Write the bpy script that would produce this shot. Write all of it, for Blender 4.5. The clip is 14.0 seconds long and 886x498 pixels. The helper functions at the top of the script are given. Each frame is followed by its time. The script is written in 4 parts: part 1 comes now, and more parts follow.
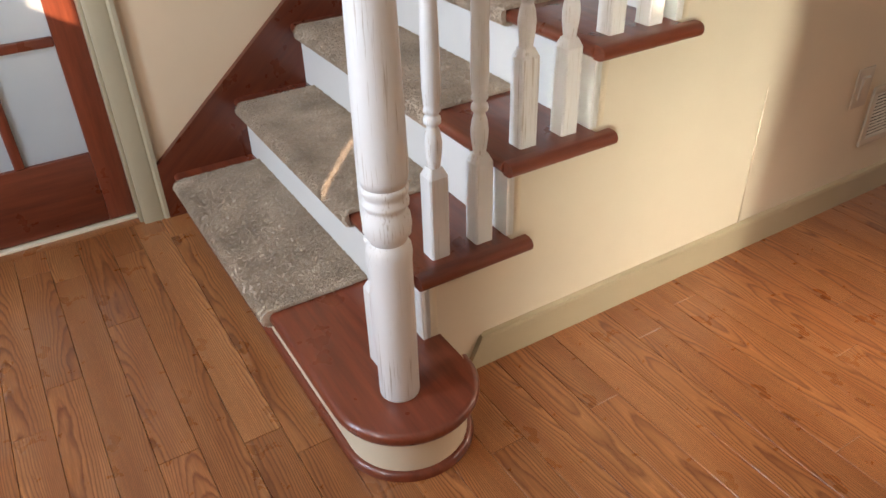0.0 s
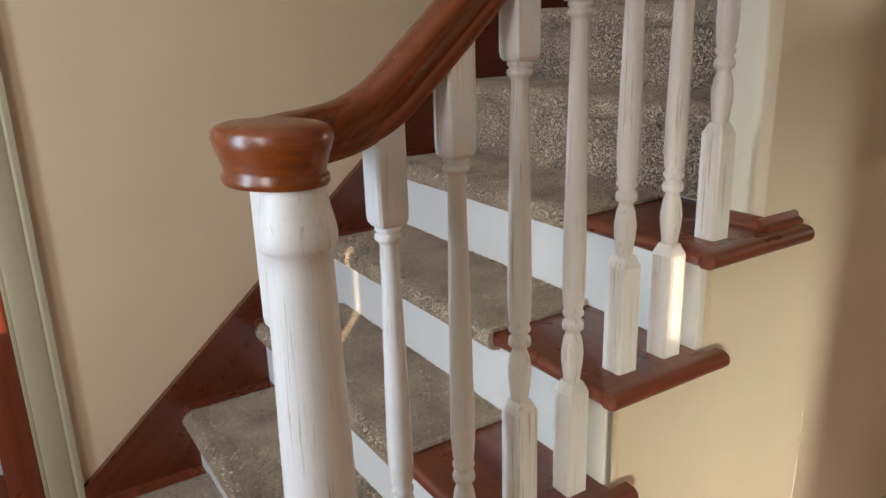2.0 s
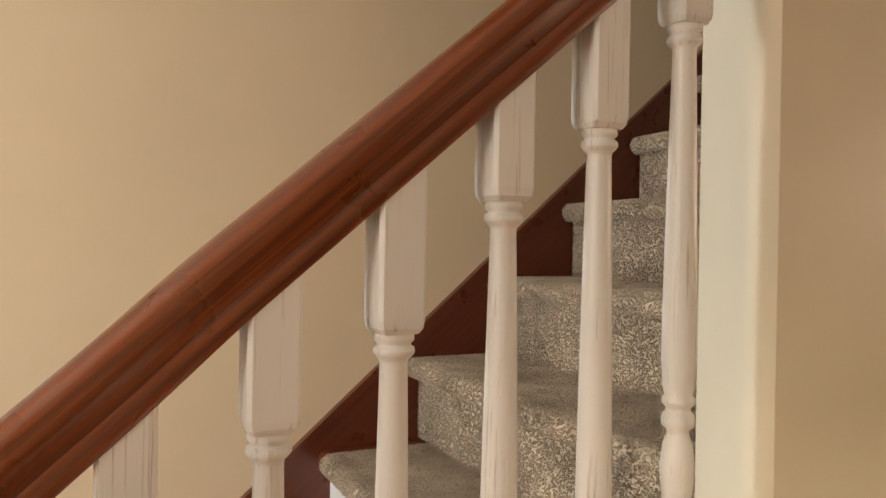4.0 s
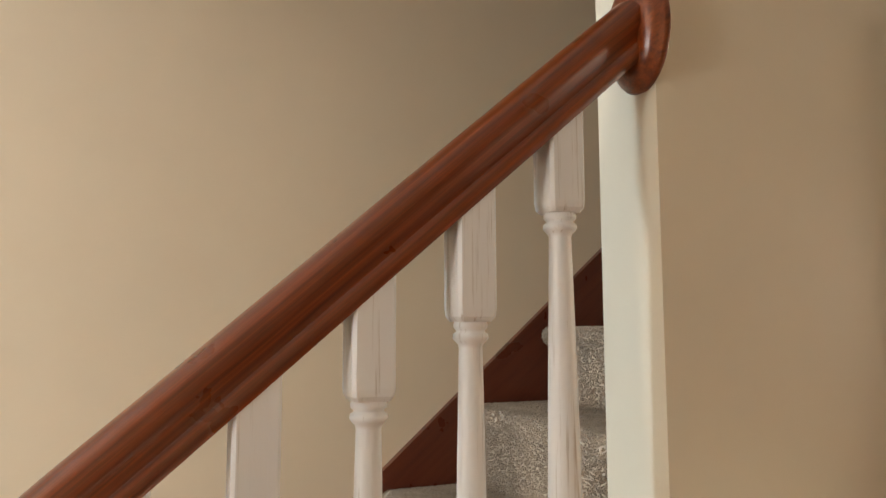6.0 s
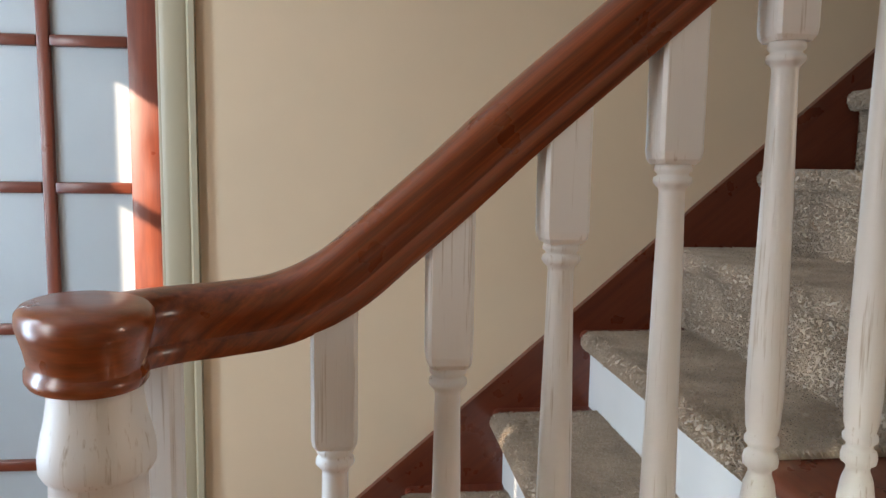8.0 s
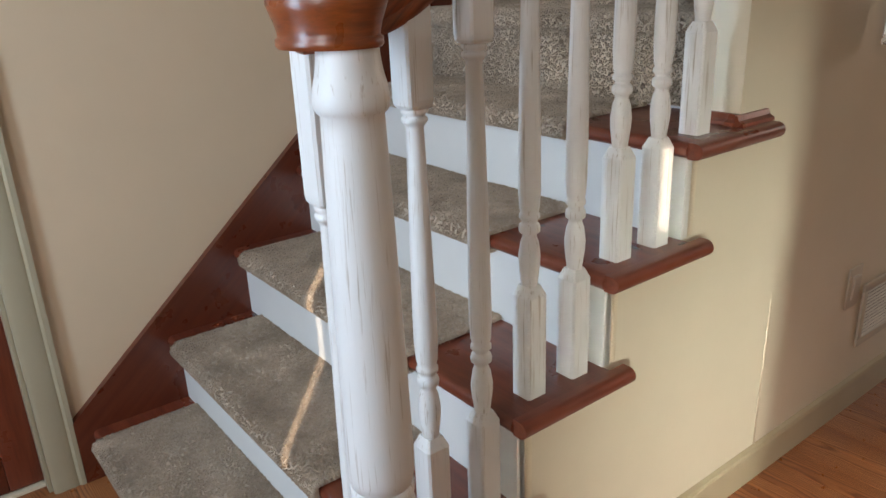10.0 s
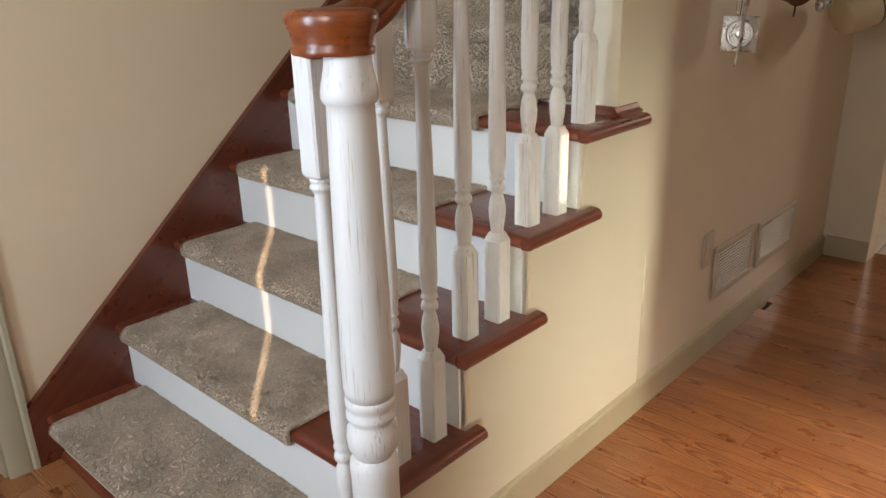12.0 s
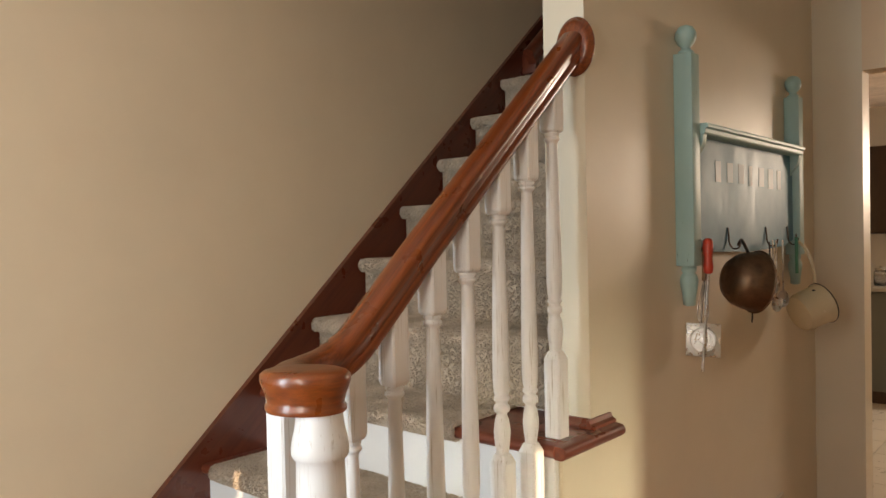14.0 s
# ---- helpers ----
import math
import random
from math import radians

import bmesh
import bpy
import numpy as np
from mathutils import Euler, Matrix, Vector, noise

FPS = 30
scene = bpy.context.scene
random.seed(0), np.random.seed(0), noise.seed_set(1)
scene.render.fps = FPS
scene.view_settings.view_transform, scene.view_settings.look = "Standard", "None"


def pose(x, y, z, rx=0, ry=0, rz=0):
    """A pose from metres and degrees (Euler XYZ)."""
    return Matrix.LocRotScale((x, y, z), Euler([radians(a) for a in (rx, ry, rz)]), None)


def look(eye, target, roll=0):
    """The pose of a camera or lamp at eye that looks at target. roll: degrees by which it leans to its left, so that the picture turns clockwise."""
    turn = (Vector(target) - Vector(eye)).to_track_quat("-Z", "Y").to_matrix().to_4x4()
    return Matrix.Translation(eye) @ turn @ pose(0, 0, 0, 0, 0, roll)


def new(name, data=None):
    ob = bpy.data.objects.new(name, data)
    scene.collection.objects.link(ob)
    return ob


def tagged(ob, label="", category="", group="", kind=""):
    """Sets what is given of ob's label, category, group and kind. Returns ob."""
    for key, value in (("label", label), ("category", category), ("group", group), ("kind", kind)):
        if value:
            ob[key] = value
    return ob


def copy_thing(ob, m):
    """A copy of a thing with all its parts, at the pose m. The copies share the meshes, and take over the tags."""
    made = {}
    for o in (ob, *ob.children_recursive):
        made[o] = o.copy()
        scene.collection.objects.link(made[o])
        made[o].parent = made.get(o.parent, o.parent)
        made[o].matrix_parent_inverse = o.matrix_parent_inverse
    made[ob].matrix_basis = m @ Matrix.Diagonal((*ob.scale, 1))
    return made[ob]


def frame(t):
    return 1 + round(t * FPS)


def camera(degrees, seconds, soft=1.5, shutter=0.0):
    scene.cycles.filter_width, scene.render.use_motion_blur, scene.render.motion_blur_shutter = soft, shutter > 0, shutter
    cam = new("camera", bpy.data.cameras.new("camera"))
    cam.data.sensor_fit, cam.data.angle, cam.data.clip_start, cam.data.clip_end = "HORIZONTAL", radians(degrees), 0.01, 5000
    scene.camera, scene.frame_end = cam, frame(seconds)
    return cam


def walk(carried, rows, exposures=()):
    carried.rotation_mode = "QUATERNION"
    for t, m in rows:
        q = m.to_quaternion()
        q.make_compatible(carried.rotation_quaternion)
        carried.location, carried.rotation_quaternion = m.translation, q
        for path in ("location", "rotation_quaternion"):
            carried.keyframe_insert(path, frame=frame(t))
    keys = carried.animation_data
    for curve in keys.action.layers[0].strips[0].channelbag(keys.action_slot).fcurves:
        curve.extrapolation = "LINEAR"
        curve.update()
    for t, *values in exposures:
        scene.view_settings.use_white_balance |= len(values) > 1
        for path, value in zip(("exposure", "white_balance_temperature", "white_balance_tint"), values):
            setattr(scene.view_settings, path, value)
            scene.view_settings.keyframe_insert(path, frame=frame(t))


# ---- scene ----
cam = camera(61.2, 14.0)
PATH = [
    (0, (-0.272, -1.08, 1.243), (0.575, 0.349, 0.13), -1.7),
    (0.5, (-0.261, -1.049, 1.253), (0.621, 0.429, 0.235), -1.1),
    (1, (-0.233, -0.941, 1.283), (0.745, 0.567, 0.406), -1.4),
    (1.5, (-0.2, -0.836, 1.301), (0.869, 0.691, 0.577), -1.9),
    (2, (-0.059, -0.787, 1.33), (0.953, 0.832, 0.737), -1.8),
    (2.5, (0.094, -0.714, 1.344), (1.018, 0.995, 0.87), -0.8),
    (3, (0.237, -0.624, 1.368), (1.162, 1.116, 1.029), -1.1),
    (3.5, (0.35, -0.57, 1.39), (1.343, 1.157, 1.209), -0.6),
    (4, (0.448, -0.573, 1.421), (1.294, 1.239, 1.408), 0.9),
    (4.2, (0.489, -0.589, 1.433), (1.248, 1.261, 1.47), 1.2),
    (6.3, (0.587, -0.672, 1.53), (1.318, 1.177, 1.745), -0.2),
    (6.5, (0.573, -0.676, 1.513), (1.267, 1.19, 1.699), 0.4),
    (7, (0.562, -0.699, 1.447), (0.972, 1.258, 1.487), 2.0),
    (7.3, (0.488, -0.68, 1.406), (0.876, 1.281, 1.34), 2.3),
    (7.5, (0.506, -0.687, 1.374), (0.708, 1.301, 1.279), 2.1),
    (8, (0.391, -0.659, 1.342), (0.605, 1.317, 1.118), 0.8),
    (8.5, (0.213, -0.632, 1.298), (0.697, 1.276, 0.942), -1.3),
    (9, (0.086, -0.664, 1.268), (0.88, 1.091, 0.73), -1.7),
    (9.2, (0.038, -0.701, 1.252), (0.908, 1.008, 0.685), -2.0),
    (11.3, (-0.466, -0.889, 1.245), (0.87, 0.345, 0.413), -1.2),
    (11.5, (-0.458, -0.919, 1.249), (0.852, 0.351, 0.431), -2.1),
    (12, (-0.481, -0.901, 1.277), (0.895, 0.376, 0.588), -1.5),
    (12.5, (-0.47, -0.931, 1.341), (0.963, 0.403, 0.932), -1.8),
    (13, (-0.469, -0.918, 1.374), (1.01, 0.411, 1.158), -1.4),
    (13.5, (-0.474, -0.931, 1.402), (1.017, 0.398, 1.289), -1.4),
    (14, (-0.467, -0.923, 1.42), (1.036, 0.396, 1.383), -1.2),
]
walk(cam, [(t, look(eye, target, roll)) for t, eye, target, roll in PATH],
     exposures=[(0.0, 1.32, 7700, 21), (1.5, 0.93, 7400, 18), (3.0, 1.12, 9100, 20), (4.0, 1.5, 9700, 20), (6.5, 1.6, 7500, 15), (7.0, 1.5, 7100, 15), (8.0, 1.22, 7150, 15), (9.0, 0.9, 7050, 15), (11.5, 1.05, 7300, 17), (12.5, 1.12, 8300, 18), (14.0, 1.25, 8900, 19)])

# ---- world and light ----
world = bpy.data.worlds.new("sky")
scene.world = world
world.use_nodes = True
wn = world.node_tree.nodes
sky = wn.new("ShaderNodeTexSky")
sky.sky_type = "NISHITA"
sky.sun_disc = False
sky.sun_elevation = radians(24)
sky.sun_rotation = radians(200)
wn["Background"].inputs[1].default_value = 0.06
world.node_tree.links.new(sky.outputs[0], wn["Background"].inputs[0])


def area_lamp(name, eye, target, sx, sy, power, color, spread=180):
    la = bpy.data.lights.new(name, "AREA")
    la.shape, la.size, la.size_y, la.energy, la.color = "RECTANGLE", sx, sy, power, color
    la.spread = radians(spread)
    ob = new(name, la)
    ob.matrix_world = look(eye, target)
    return ob


sun = bpy.data.lights.new("sun", "SUN")
sun.energy, sun.angle, sun.color = 5.0, radians(0.35), (1.0, 0.88, 0.72)
sun_ob = new("sun", sun)
sun_ob.matrix_world = look((0, 0, 0), (0.604, 0.707, -0.368))
area_lamp("front_door_window_light", (-1.47, 0.24, 1.40), (1, 0.22, 1.35), 0.34, 1.5, 13.5, (0.50, 0.74, 1.0), 160)
# added fill beside the sun's slot, lifts the balusters and the far wall
area_lamp("entrance_fill_light", (-1.47, -0.66, 1.45), (1, 0.3, 1.1), 0.40, 1.4, 11, (0.80, 0.90, 1.0))
# added narrow beam that brightens the stair panel; the wall is solid here
area_lamp("stair_panel_fill_light", (-1.47, -2.55, 0.85), (1.25, 0, 0.36), 0.06, 1.0, 1.5, (0.88, 1.0, 0.92), 22)
area_lamp("kitchen_window_light", (6.5, -1.5, 1.9), (2.4, -0.2, 1.5), 0.7, 0.5, 19, (1.0, 0.97, 0.92))
# added lamp for the light pool on the right-hand floor, no window behind it
area_lamp("floor_fill_light", (1.95, -1.48, 1.0), (1.25, -0.65, 0.05), 0.6, 0.8, 1.3, (1.0, 0.96, 0.9), 44)
# added to light the grey backdrop behind the door panes; no window is built
area_lamp("vestibule_fill_light", (-1.55, 2.2, 1.6), (0.8, 2.0, 1.2), 0.7, 1.2, 1.1, (0.9, 0.95, 1.0))

# ---- measures ----
FLOOR = 0.05
RISE, RUN, NOSE1 = 0.19, 0.21, 0.0735
FARWALL, SKIRT = 1.09, 1.07
WALLX = 1.110
STEPS = 14
BAL_Y = 0.022


def nose(k):
    """Front edge of the k-th tread; the closed flight is a little shallower in pitch."""
    return NOSE1 + RUN * (k - 1) if k < 6 else NOSE1 + RUN * 5 + 0.035 + 0.2165 * (k - 6)


# ---- materials ----
def mat(name):
    m = bpy.data.materials.new(name)
    m.use_nodes = True
    nt = m.node_tree
    return m, nt, nt.nodes, nt.links, nt.nodes["Principled BSDF"]


def ramp(nt, fac, stops):
    r = nt.nodes.new("ShaderNodeValToRGB")
    el = r.color_ramp.elements
    while len(el) < len(stops):
        el.new(0.5)
    for e, (p, c) in zip(el, stops):
        e.position, e.color = p, (*c, 1)
    nt.links.new(fac, r.inputs[0])
    return r.outputs[0]


def noise_tex(nt, vec, scale, detail=4, rough=0.55, dist=0.0):
    n = nt.nodes.new("ShaderNodeTexNoise")
    n.inputs["Scale"].default_value, n.inputs["Detail"].default_value = scale, detail
    n.inputs["Roughness"].default_value, n.inputs["Distortion"].default_value = rough, dist
    nt.links.new(vec, n.inputs["Vector"])
    return n.outputs[0]


def coords(nt, scale=(1, 1, 1), shift=None, tilt=0.0):
    tc = nt.nodes.new("ShaderNodeTexCoord")
    mp = nt.nodes.new("ShaderNodeMapping")
    mp.inputs["Scale"].default_value = scale
    out = tc.outputs["Object"]
    if tilt:
        vr = nt.nodes.new("ShaderNodeVectorRotate")
        vr.rotation_type = "Y_AXIS"
        vr.inputs["Angle"].default_value = radians(tilt)
        nt.links.new(out, vr.inputs["Vector"])
        out = vr.outputs[0]
    nt.links.new(out, mp.inputs["Vector"])
    if shift is not None:
        nt.links.new(shift, mp.inputs["Location"])
    return mp.outputs[0]


def mix(nt, fac, a, b, kind="MIX"):
    m = nt.nodes.new("ShaderNodeMix")
    m.data_type, m.blend_type = "RGBA", kind
    for sock, v in ((m.inputs[0], fac), (m.inputs[6], a), (m.inputs[7], b)):
        if isinstance(v, (int, float)):
            sock.default_value = v
        elif isinstance(v, tuple):
            sock.default_value = (*v, 1)
        else:
            nt.links.new(v, sock)
    return m.outputs[2]


def bump(nt, bsdf, height, strength, dist=0.002):
    b = nt.nodes.new("ShaderNodeBump")
    b.inputs["Strength"].default_value, b.inputs["Distance"].default_value = strength, dist
    nt.links.new(height, b.inputs["Height"])
    nt.links.new(b.outputs[0], bsdf.inputs["Normal"])


def random_shift(nt, amount=40.0):
    oi = nt.nodes.new("ShaderNodeObjectInfo")
    mu = nt.nodes.new("ShaderNodeMath")
    mu.operation = "MULTIPLY"
    mu.inputs[1].default_value = amount
    nt.links.new(oi.outputs["Random"], mu.inputs[0])
    cb = nt.nodes.new("ShaderNodeCombineXYZ")
    for i in range(3):
        nt.links.new(mu.outputs[0], cb.inputs[i])
    return cb.outputs[0], oi.outputs["Random"]


def wood(name, dark, mid, light, along=(14, 1.2, 14), rough=0.32, vary=0.25, grain=1.0, coat=0.0, pores=0.35, tilt=0.0):
    """Stained wood, grain along the axis with the small scale."""
    m, nt, n, l, b = mat(name)
    sh, rnd = random_shift(nt)
    v = coords(nt, along, sh, tilt)
    big = noise_tex(nt, v, 1.6, 3, 0.5, 0.8)
    streak = noise_tex(nt, coords(nt, tuple(a * 3.2 for a in along), sh, tilt), 1.0, 4, 0.6)
    base = ramp(nt, big, [(0.3, mid), (0.72, light)])
    c = mix(nt, 0.5 * min(grain, 1.6), base, ramp(nt, streak, [(0.34, dark), (0.5, mid), (0.66, light)]))
    fine = noise_tex(nt, coords(nt, tuple(a * 9 for a in along), sh, tilt), 2.2, 3, 0.6)
    c = mix(nt, pores, c, ramp(nt, fine, [(0.38, dark), (0.55, light)]), "MULTIPLY")
    hs = nt.nodes.new("ShaderNodeHueSaturation")
    mr = nt.nodes.new("ShaderNodeMapRange")
    mr.inputs["To Min"].default_value, mr.inputs["To Max"].default_value = 1 - vary, 1 + vary
    l.new(rnd, mr.inputs["Value"])
    l.new(mr.outputs[0], hs.inputs["Value"])
    l.new(c, hs.inputs["Color"])
    l.new(hs.outputs[0], b.inputs["Base Color"])
    rr = ramp(nt, noise_tex(nt, coords(nt, (3, 3, 3)), 4, 4), [(0.3, (rough * 0.8,) * 3), (0.7, (rough * 1.35,) * 3)])
    l.new(rr, b.inputs["Roughness"])
    b.inputs["Coat Weight"].default_value = coat
    b.inputs["Coat Roughness"].default_value = 0.15
    bump(nt, b, fine, 0.12, 0.001)
    return m


def paint(name, color, rough=0.6, mottling=0.06, bump_s=0.1, bump_scale=180):
    m, nt, n, l, b = mat(name)
    v = coords(nt)
    n1 = noise_tex(nt, v, 2.3, 5, 0.6)
    lo = tuple(x * (1 - mottling) for x in color)
    hi = tuple(min(1, x * (1 + mottling)) for x in color)
    c = ramp(nt, n1, [(0.3, lo), (0.7, hi)])
    n2 = noise_tex(nt, v, bump_scale, 3)
    l.new(c, b.inputs["Base Color"])
    l.new(ramp(nt, noise_tex(nt, v, 6, 4), [(0.3, (rough * 0.85,) * 3), (0.7, (min(1, rough * 1.12),) * 3)]), b.inputs["Roughness"])
    bump(nt, b, n2, bump_s, 0.001)
    return m


def brushed(name, color, under, stretch=(90, 90, 3), amount=(0.60, 0.72)):
    """White paint brushed over dark wood, the grain showing through in streaks."""
    m, nt, n, l, b = mat(name)
    sh, rnd = random_shift(nt)
    st = noise_tex(nt, coords(nt, stretch, sh), 1.0, 5, 0.65)
    pt = noise_tex(nt, coords(nt, (9, 9, 5), sh), 1.0, 3)
    fac = nt.nodes.new("ShaderNodeMath")
    fac.operation = "MULTIPLY_ADD"
    fac.inputs[1].default_value, fac.inputs[2].default_value = 0.35, -0.16
    l.new(pt, fac.inputs[0])
    add = nt.nodes.new("ShaderNodeMath")
    add.operation = "ADD"
    l.new(st, add.inputs[0])
    l.new(fac.outputs[0], add.inputs[1])
    worn = ramp(nt, add.outputs[0], [(amount[0], (0, 0, 0)), (amount[1], (1, 1, 1))])
    tone = ramp(nt, noise_tex(nt, coords(nt, (5, 5, 2), sh), 1.0, 4), [(0.3, tuple(x * 0.9 for x in color)), (0.7, color)])
    c = mix(nt, worn, tone, under)
    l.new(c, b.inputs["Base Color"])
    b.inputs["Roughness"].default_value = 0.38
    bump(nt, b, add.outputs[0], 0.25, 0.0012)
    return m


def oak(name):
    """Varnished plain-sawn oak: nested cathedral rings, dark open pores, warm stain, each board its own tone."""
    m, nt, n, l, b = mat(name)
    sh, rnd = random_shift(nt)
    def calc(op, a, b_, c_=0.0):
        q = nt.nodes.new("ShaderNodeMath")
        q.operation = op
        for sock, val in zip(q.inputs, (a, b_, c_)):
            if isinstance(val, (int, float)):
                sock.default_value = val
            else:
                l.new(val, sock)
        return q.outputs[0]

    xyz = nt.nodes.new("ShaderNodeSeparateXYZ")
    l.new(coords(nt), xyz.inputs[0])
    # the sawing line lies under some boards, beside others
    off = calc("MULTIPLY_ADD", calc("FRACT", calc("MULTIPLY", rnd, 17.3), 0.0), 0.16, -0.08)
    dx = calc("DIVIDE", calc("ADD", xyz.outputs["X"], off), 0.026)
    slope = calc("MULTIPLY_ADD", calc("FRACT", calc("MULTIPLY", rnd, 7.31), 0.0), 26.0, -13.0)
    drift = noise_tex(nt, coords(nt, (9, 3.0, 9), sh), 1.0, 2, 0.5)
    wob = noise_tex(nt, coords(nt, (90, 22, 90), sh), 1.0, 3, 0.6)
    val = calc("MULTIPLY_ADD", calc("MULTIPLY", dx, dx), 1.3, calc("MULTIPLY", xyz.outputs["Y"], slope))
    val = calc("MULTIPLY_ADD", drift, 5.0, val)
    r = calc("MULTIPLY_ADD", wob, 0.55, val)
    f = nt.nodes.new("ShaderNodeMath")
    f.operation = "FRACT"
    l.new(r, f.inputs[0])
    rings = ramp(nt, f.outputs[0], [(0.0, (0, 0, 0)), (0.45, (0.15, 0.15, 0.15)), (0.80, (1, 1, 1)), (1.0, (0.05, 0.05, 0.05))])
    pores = ramp(nt, noise_tex(nt, coords(nt, (330, 13, 330), sh), 1.0, 2, 0.6), [(0.44, (0, 0, 0)), (0.60, (1, 1, 1))])
    dark = nt.nodes.new("ShaderNodeMath")
    dark.operation = "MULTIPLY_ADD"
    dark.inputs[1].default_value, dark.inputs[2].default_value = 0.35, 0.62
    l.new(pores, dark.inputs[0])
    deep = nt.nodes.new("ShaderNodeMath")
    deep.operation = "MULTIPLY"
    l.new(rings, deep.inputs[0])
    l.new(dark.outputs[0], deep.inputs[1])
    base = ramp(nt, noise_tex(nt, coords(nt, (18, 1.4, 18), sh), 1.0, 4, 0.55), [(0.3, (0.36, 0.124, 0.041)), (0.7, (0.50, 0.205, 0.076))])
    c = mix(nt, deep.outputs[0], base, (0.14, 0.034, 0.010))
    c = mix(nt, 0.22, c, pores, "MULTIPLY")
    tone = ramp(nt, rnd, [(0.0, (0.80, 0.72, 0.66)), (0.3, (0.95, 0.93, 0.90)), (0.6, (1.0, 0.97, 0.92)), (1.0, (1.12, 1.12, 1.12))])
    c = mix(nt, 1.0, c, tone, "MULTIPLY")
    l.new(c, b.inputs["Base Color"])
    l.new(ramp(nt, noise_tex(nt, coords(nt, (4, 4, 4)), 3, 5), [(0.3, (0.24, 0.24, 0.24)), (0.7, (0.40, 0.40, 0.40))]), b.inputs["Roughness"])
    b.inputs["Coat Weight"].default_value = 0.3
    b.inputs["Coat Roughness"].default_value = 0.16
    bump(nt, b, pores, 0.06, 0.001)
    return m


MAHOG_Y = wood("mahogany_across", (0.10, 0.018, 0.010), (0.21, 0.045, 0.020), (0.30, 0.075, 0.034), (16, 1.3, 16), 0.3, 0.1, 1.0, 0.35)
MAHOG_X = wood("mahogany_along", (0.10, 0.018, 0.010), (0.20, 0.043, 0.019), (0.28, 0.07, 0.032), (1.3, 16, 16), 0.34, 0.1, 1.0, 0.25)
MAHOG_S = wood("mahogany_sloping", (0.085, 0.015, 0.007), (0.165, 0.034, 0.014), (0.215, 0.05, 0.021), (1.0, 16, 16), 0.3, 0.1, 1.0, 0.25, 0.3, 40.4)
MAHOG_Z = wood("mahogany_upright", (0.10, 0.018, 0.010), (0.22, 0.048, 0.022), (0.31, 0.08, 0.036), (16, 16, 1.3), 0.34, 0.1, 1.0, 0.2)
RAILWOOD = wood("rail_wood", (0.075, 0.013, 0.003), (0.25, 0.055, 0.011), (0.42, 0.115, 0.026), (0.7, 45, 45), 0.3, 0.05, 1.25, 0.3, 0.5, 40.9)
CAPWOOD = wood("cap_wood", (0.085, 0.016, 0.004), (0.25, 0.055, 0.011), (0.42, 0.115, 0.026), (3, 10, 30), 0.28, 0.05, 0.9, 0.35, 0.35)
OAK = oak("oak_floor")
# WALLPAINT carries the sun's warm bounce in its colour; STAIRWALL is greyer
WALLPAINT = paint("bounce_warmed_wall_paint", (0.73, 0.55, 0.37), 0.36, 0.04, 0.12)
STAIRWALL = paint("cream_wall_paint", (0.69, 0.61, 0.475), 0.4, 0.04, 0.12)
CREAM = paint("cream_paint", (0.71, 0.61, 0.455), 0.5, 0.04, 0.06)
WHITE = paint("white_riser_paint", (0.80, 0.79, 0.76), 0.45, 0.05, 0.06)
TRIM = paint("olive_trim_paint", (0.43, 0.365, 0.245), 0.42, 0.06, 0.05)
CEIL = paint("ceiling_paint", (0.78, 0.76, 0.72), 0.8, 0.03, 0.2)
BRUSHED = brushed("brushed_white_paint", (0.80, 0.79, 0.77), (0.43, 0.36, 0.29), (230, 230, 6), (0.60, 0.75))
VENTWHITE = paint("vent_enamel", (0.58, 0.52, 0.43), 0.55, 0.03, 0.02)
DARKGAP = paint("dark_gap", (0.03, 0.025, 0.02), 0.9, 0.1, 0.0)


# ---- building helpers ----
def box(bm, x0, x1, y0, y1, z0, z1, bevel=0.0, seg=2):
    m = Matrix.Translation(((x0 + x1) / 2, (y0 + y1) / 2, (z0 + z1) / 2)) @ Matrix.Diagonal((x1 - x0, y1 - y0, z1 - z0, 1))
    v = bmesh.ops.create_cube(bm, size=1, matrix=m)["verts"]
    if bevel:
        es = list({e for q in v for e in q.link_edges})
        bmesh.ops.bevel(bm, geom=es, offset=bevel, segments=seg, affect="EDGES", profile=0.5)
    return bm


def lathe(bm, prof, seg=28, at=(0, 0, 0)):
    """Turned shape from (radius, height) pairs."""
    rings = []
    for r, z in prof:
        rings.append([bm.verts.new((at[0] + r * math.cos(2 * math.pi * i / seg), at[1] + r * math.sin(2 * math.pi * i / seg), at[2] + z)) for i in range(seg)])
    for a, b in zip(rings, rings[1:]):
        for i in range(seg):
            bm.faces.new((a[i], a[(i + 1) % seg], b[(i + 1) % seg], b[i]))
    bm.faces.new(list(reversed(rings[0])))
    bm.faces.new(rings[-1])
    return bm


def prism(bm, outline, axis, d0, d1):
    """A flat outline of (a, b) pairs pushed along an axis from d0 to d1."""
    def place(a, b, d):
        return {"x": (d, a, b), "y": (a, d, b), "z": (a, b, d)}[axis]
    lo = [bm.verts.new(place(a, b, d0)) for a, b in outline]
    hi = [bm.verts.new(place(a, b, d1)) for a, b in outline]
    n = len(outline)
    bm.faces.new(lo)
    bm.faces.new(list(reversed(hi)))
    for i in range(n):
        bm.faces.new((lo[i], hi[i], hi[(i + 1) % n], lo[(i + 1) % n]))
    bmesh.ops.recalc_face_normals(bm, faces=bm.faces)
    return bm


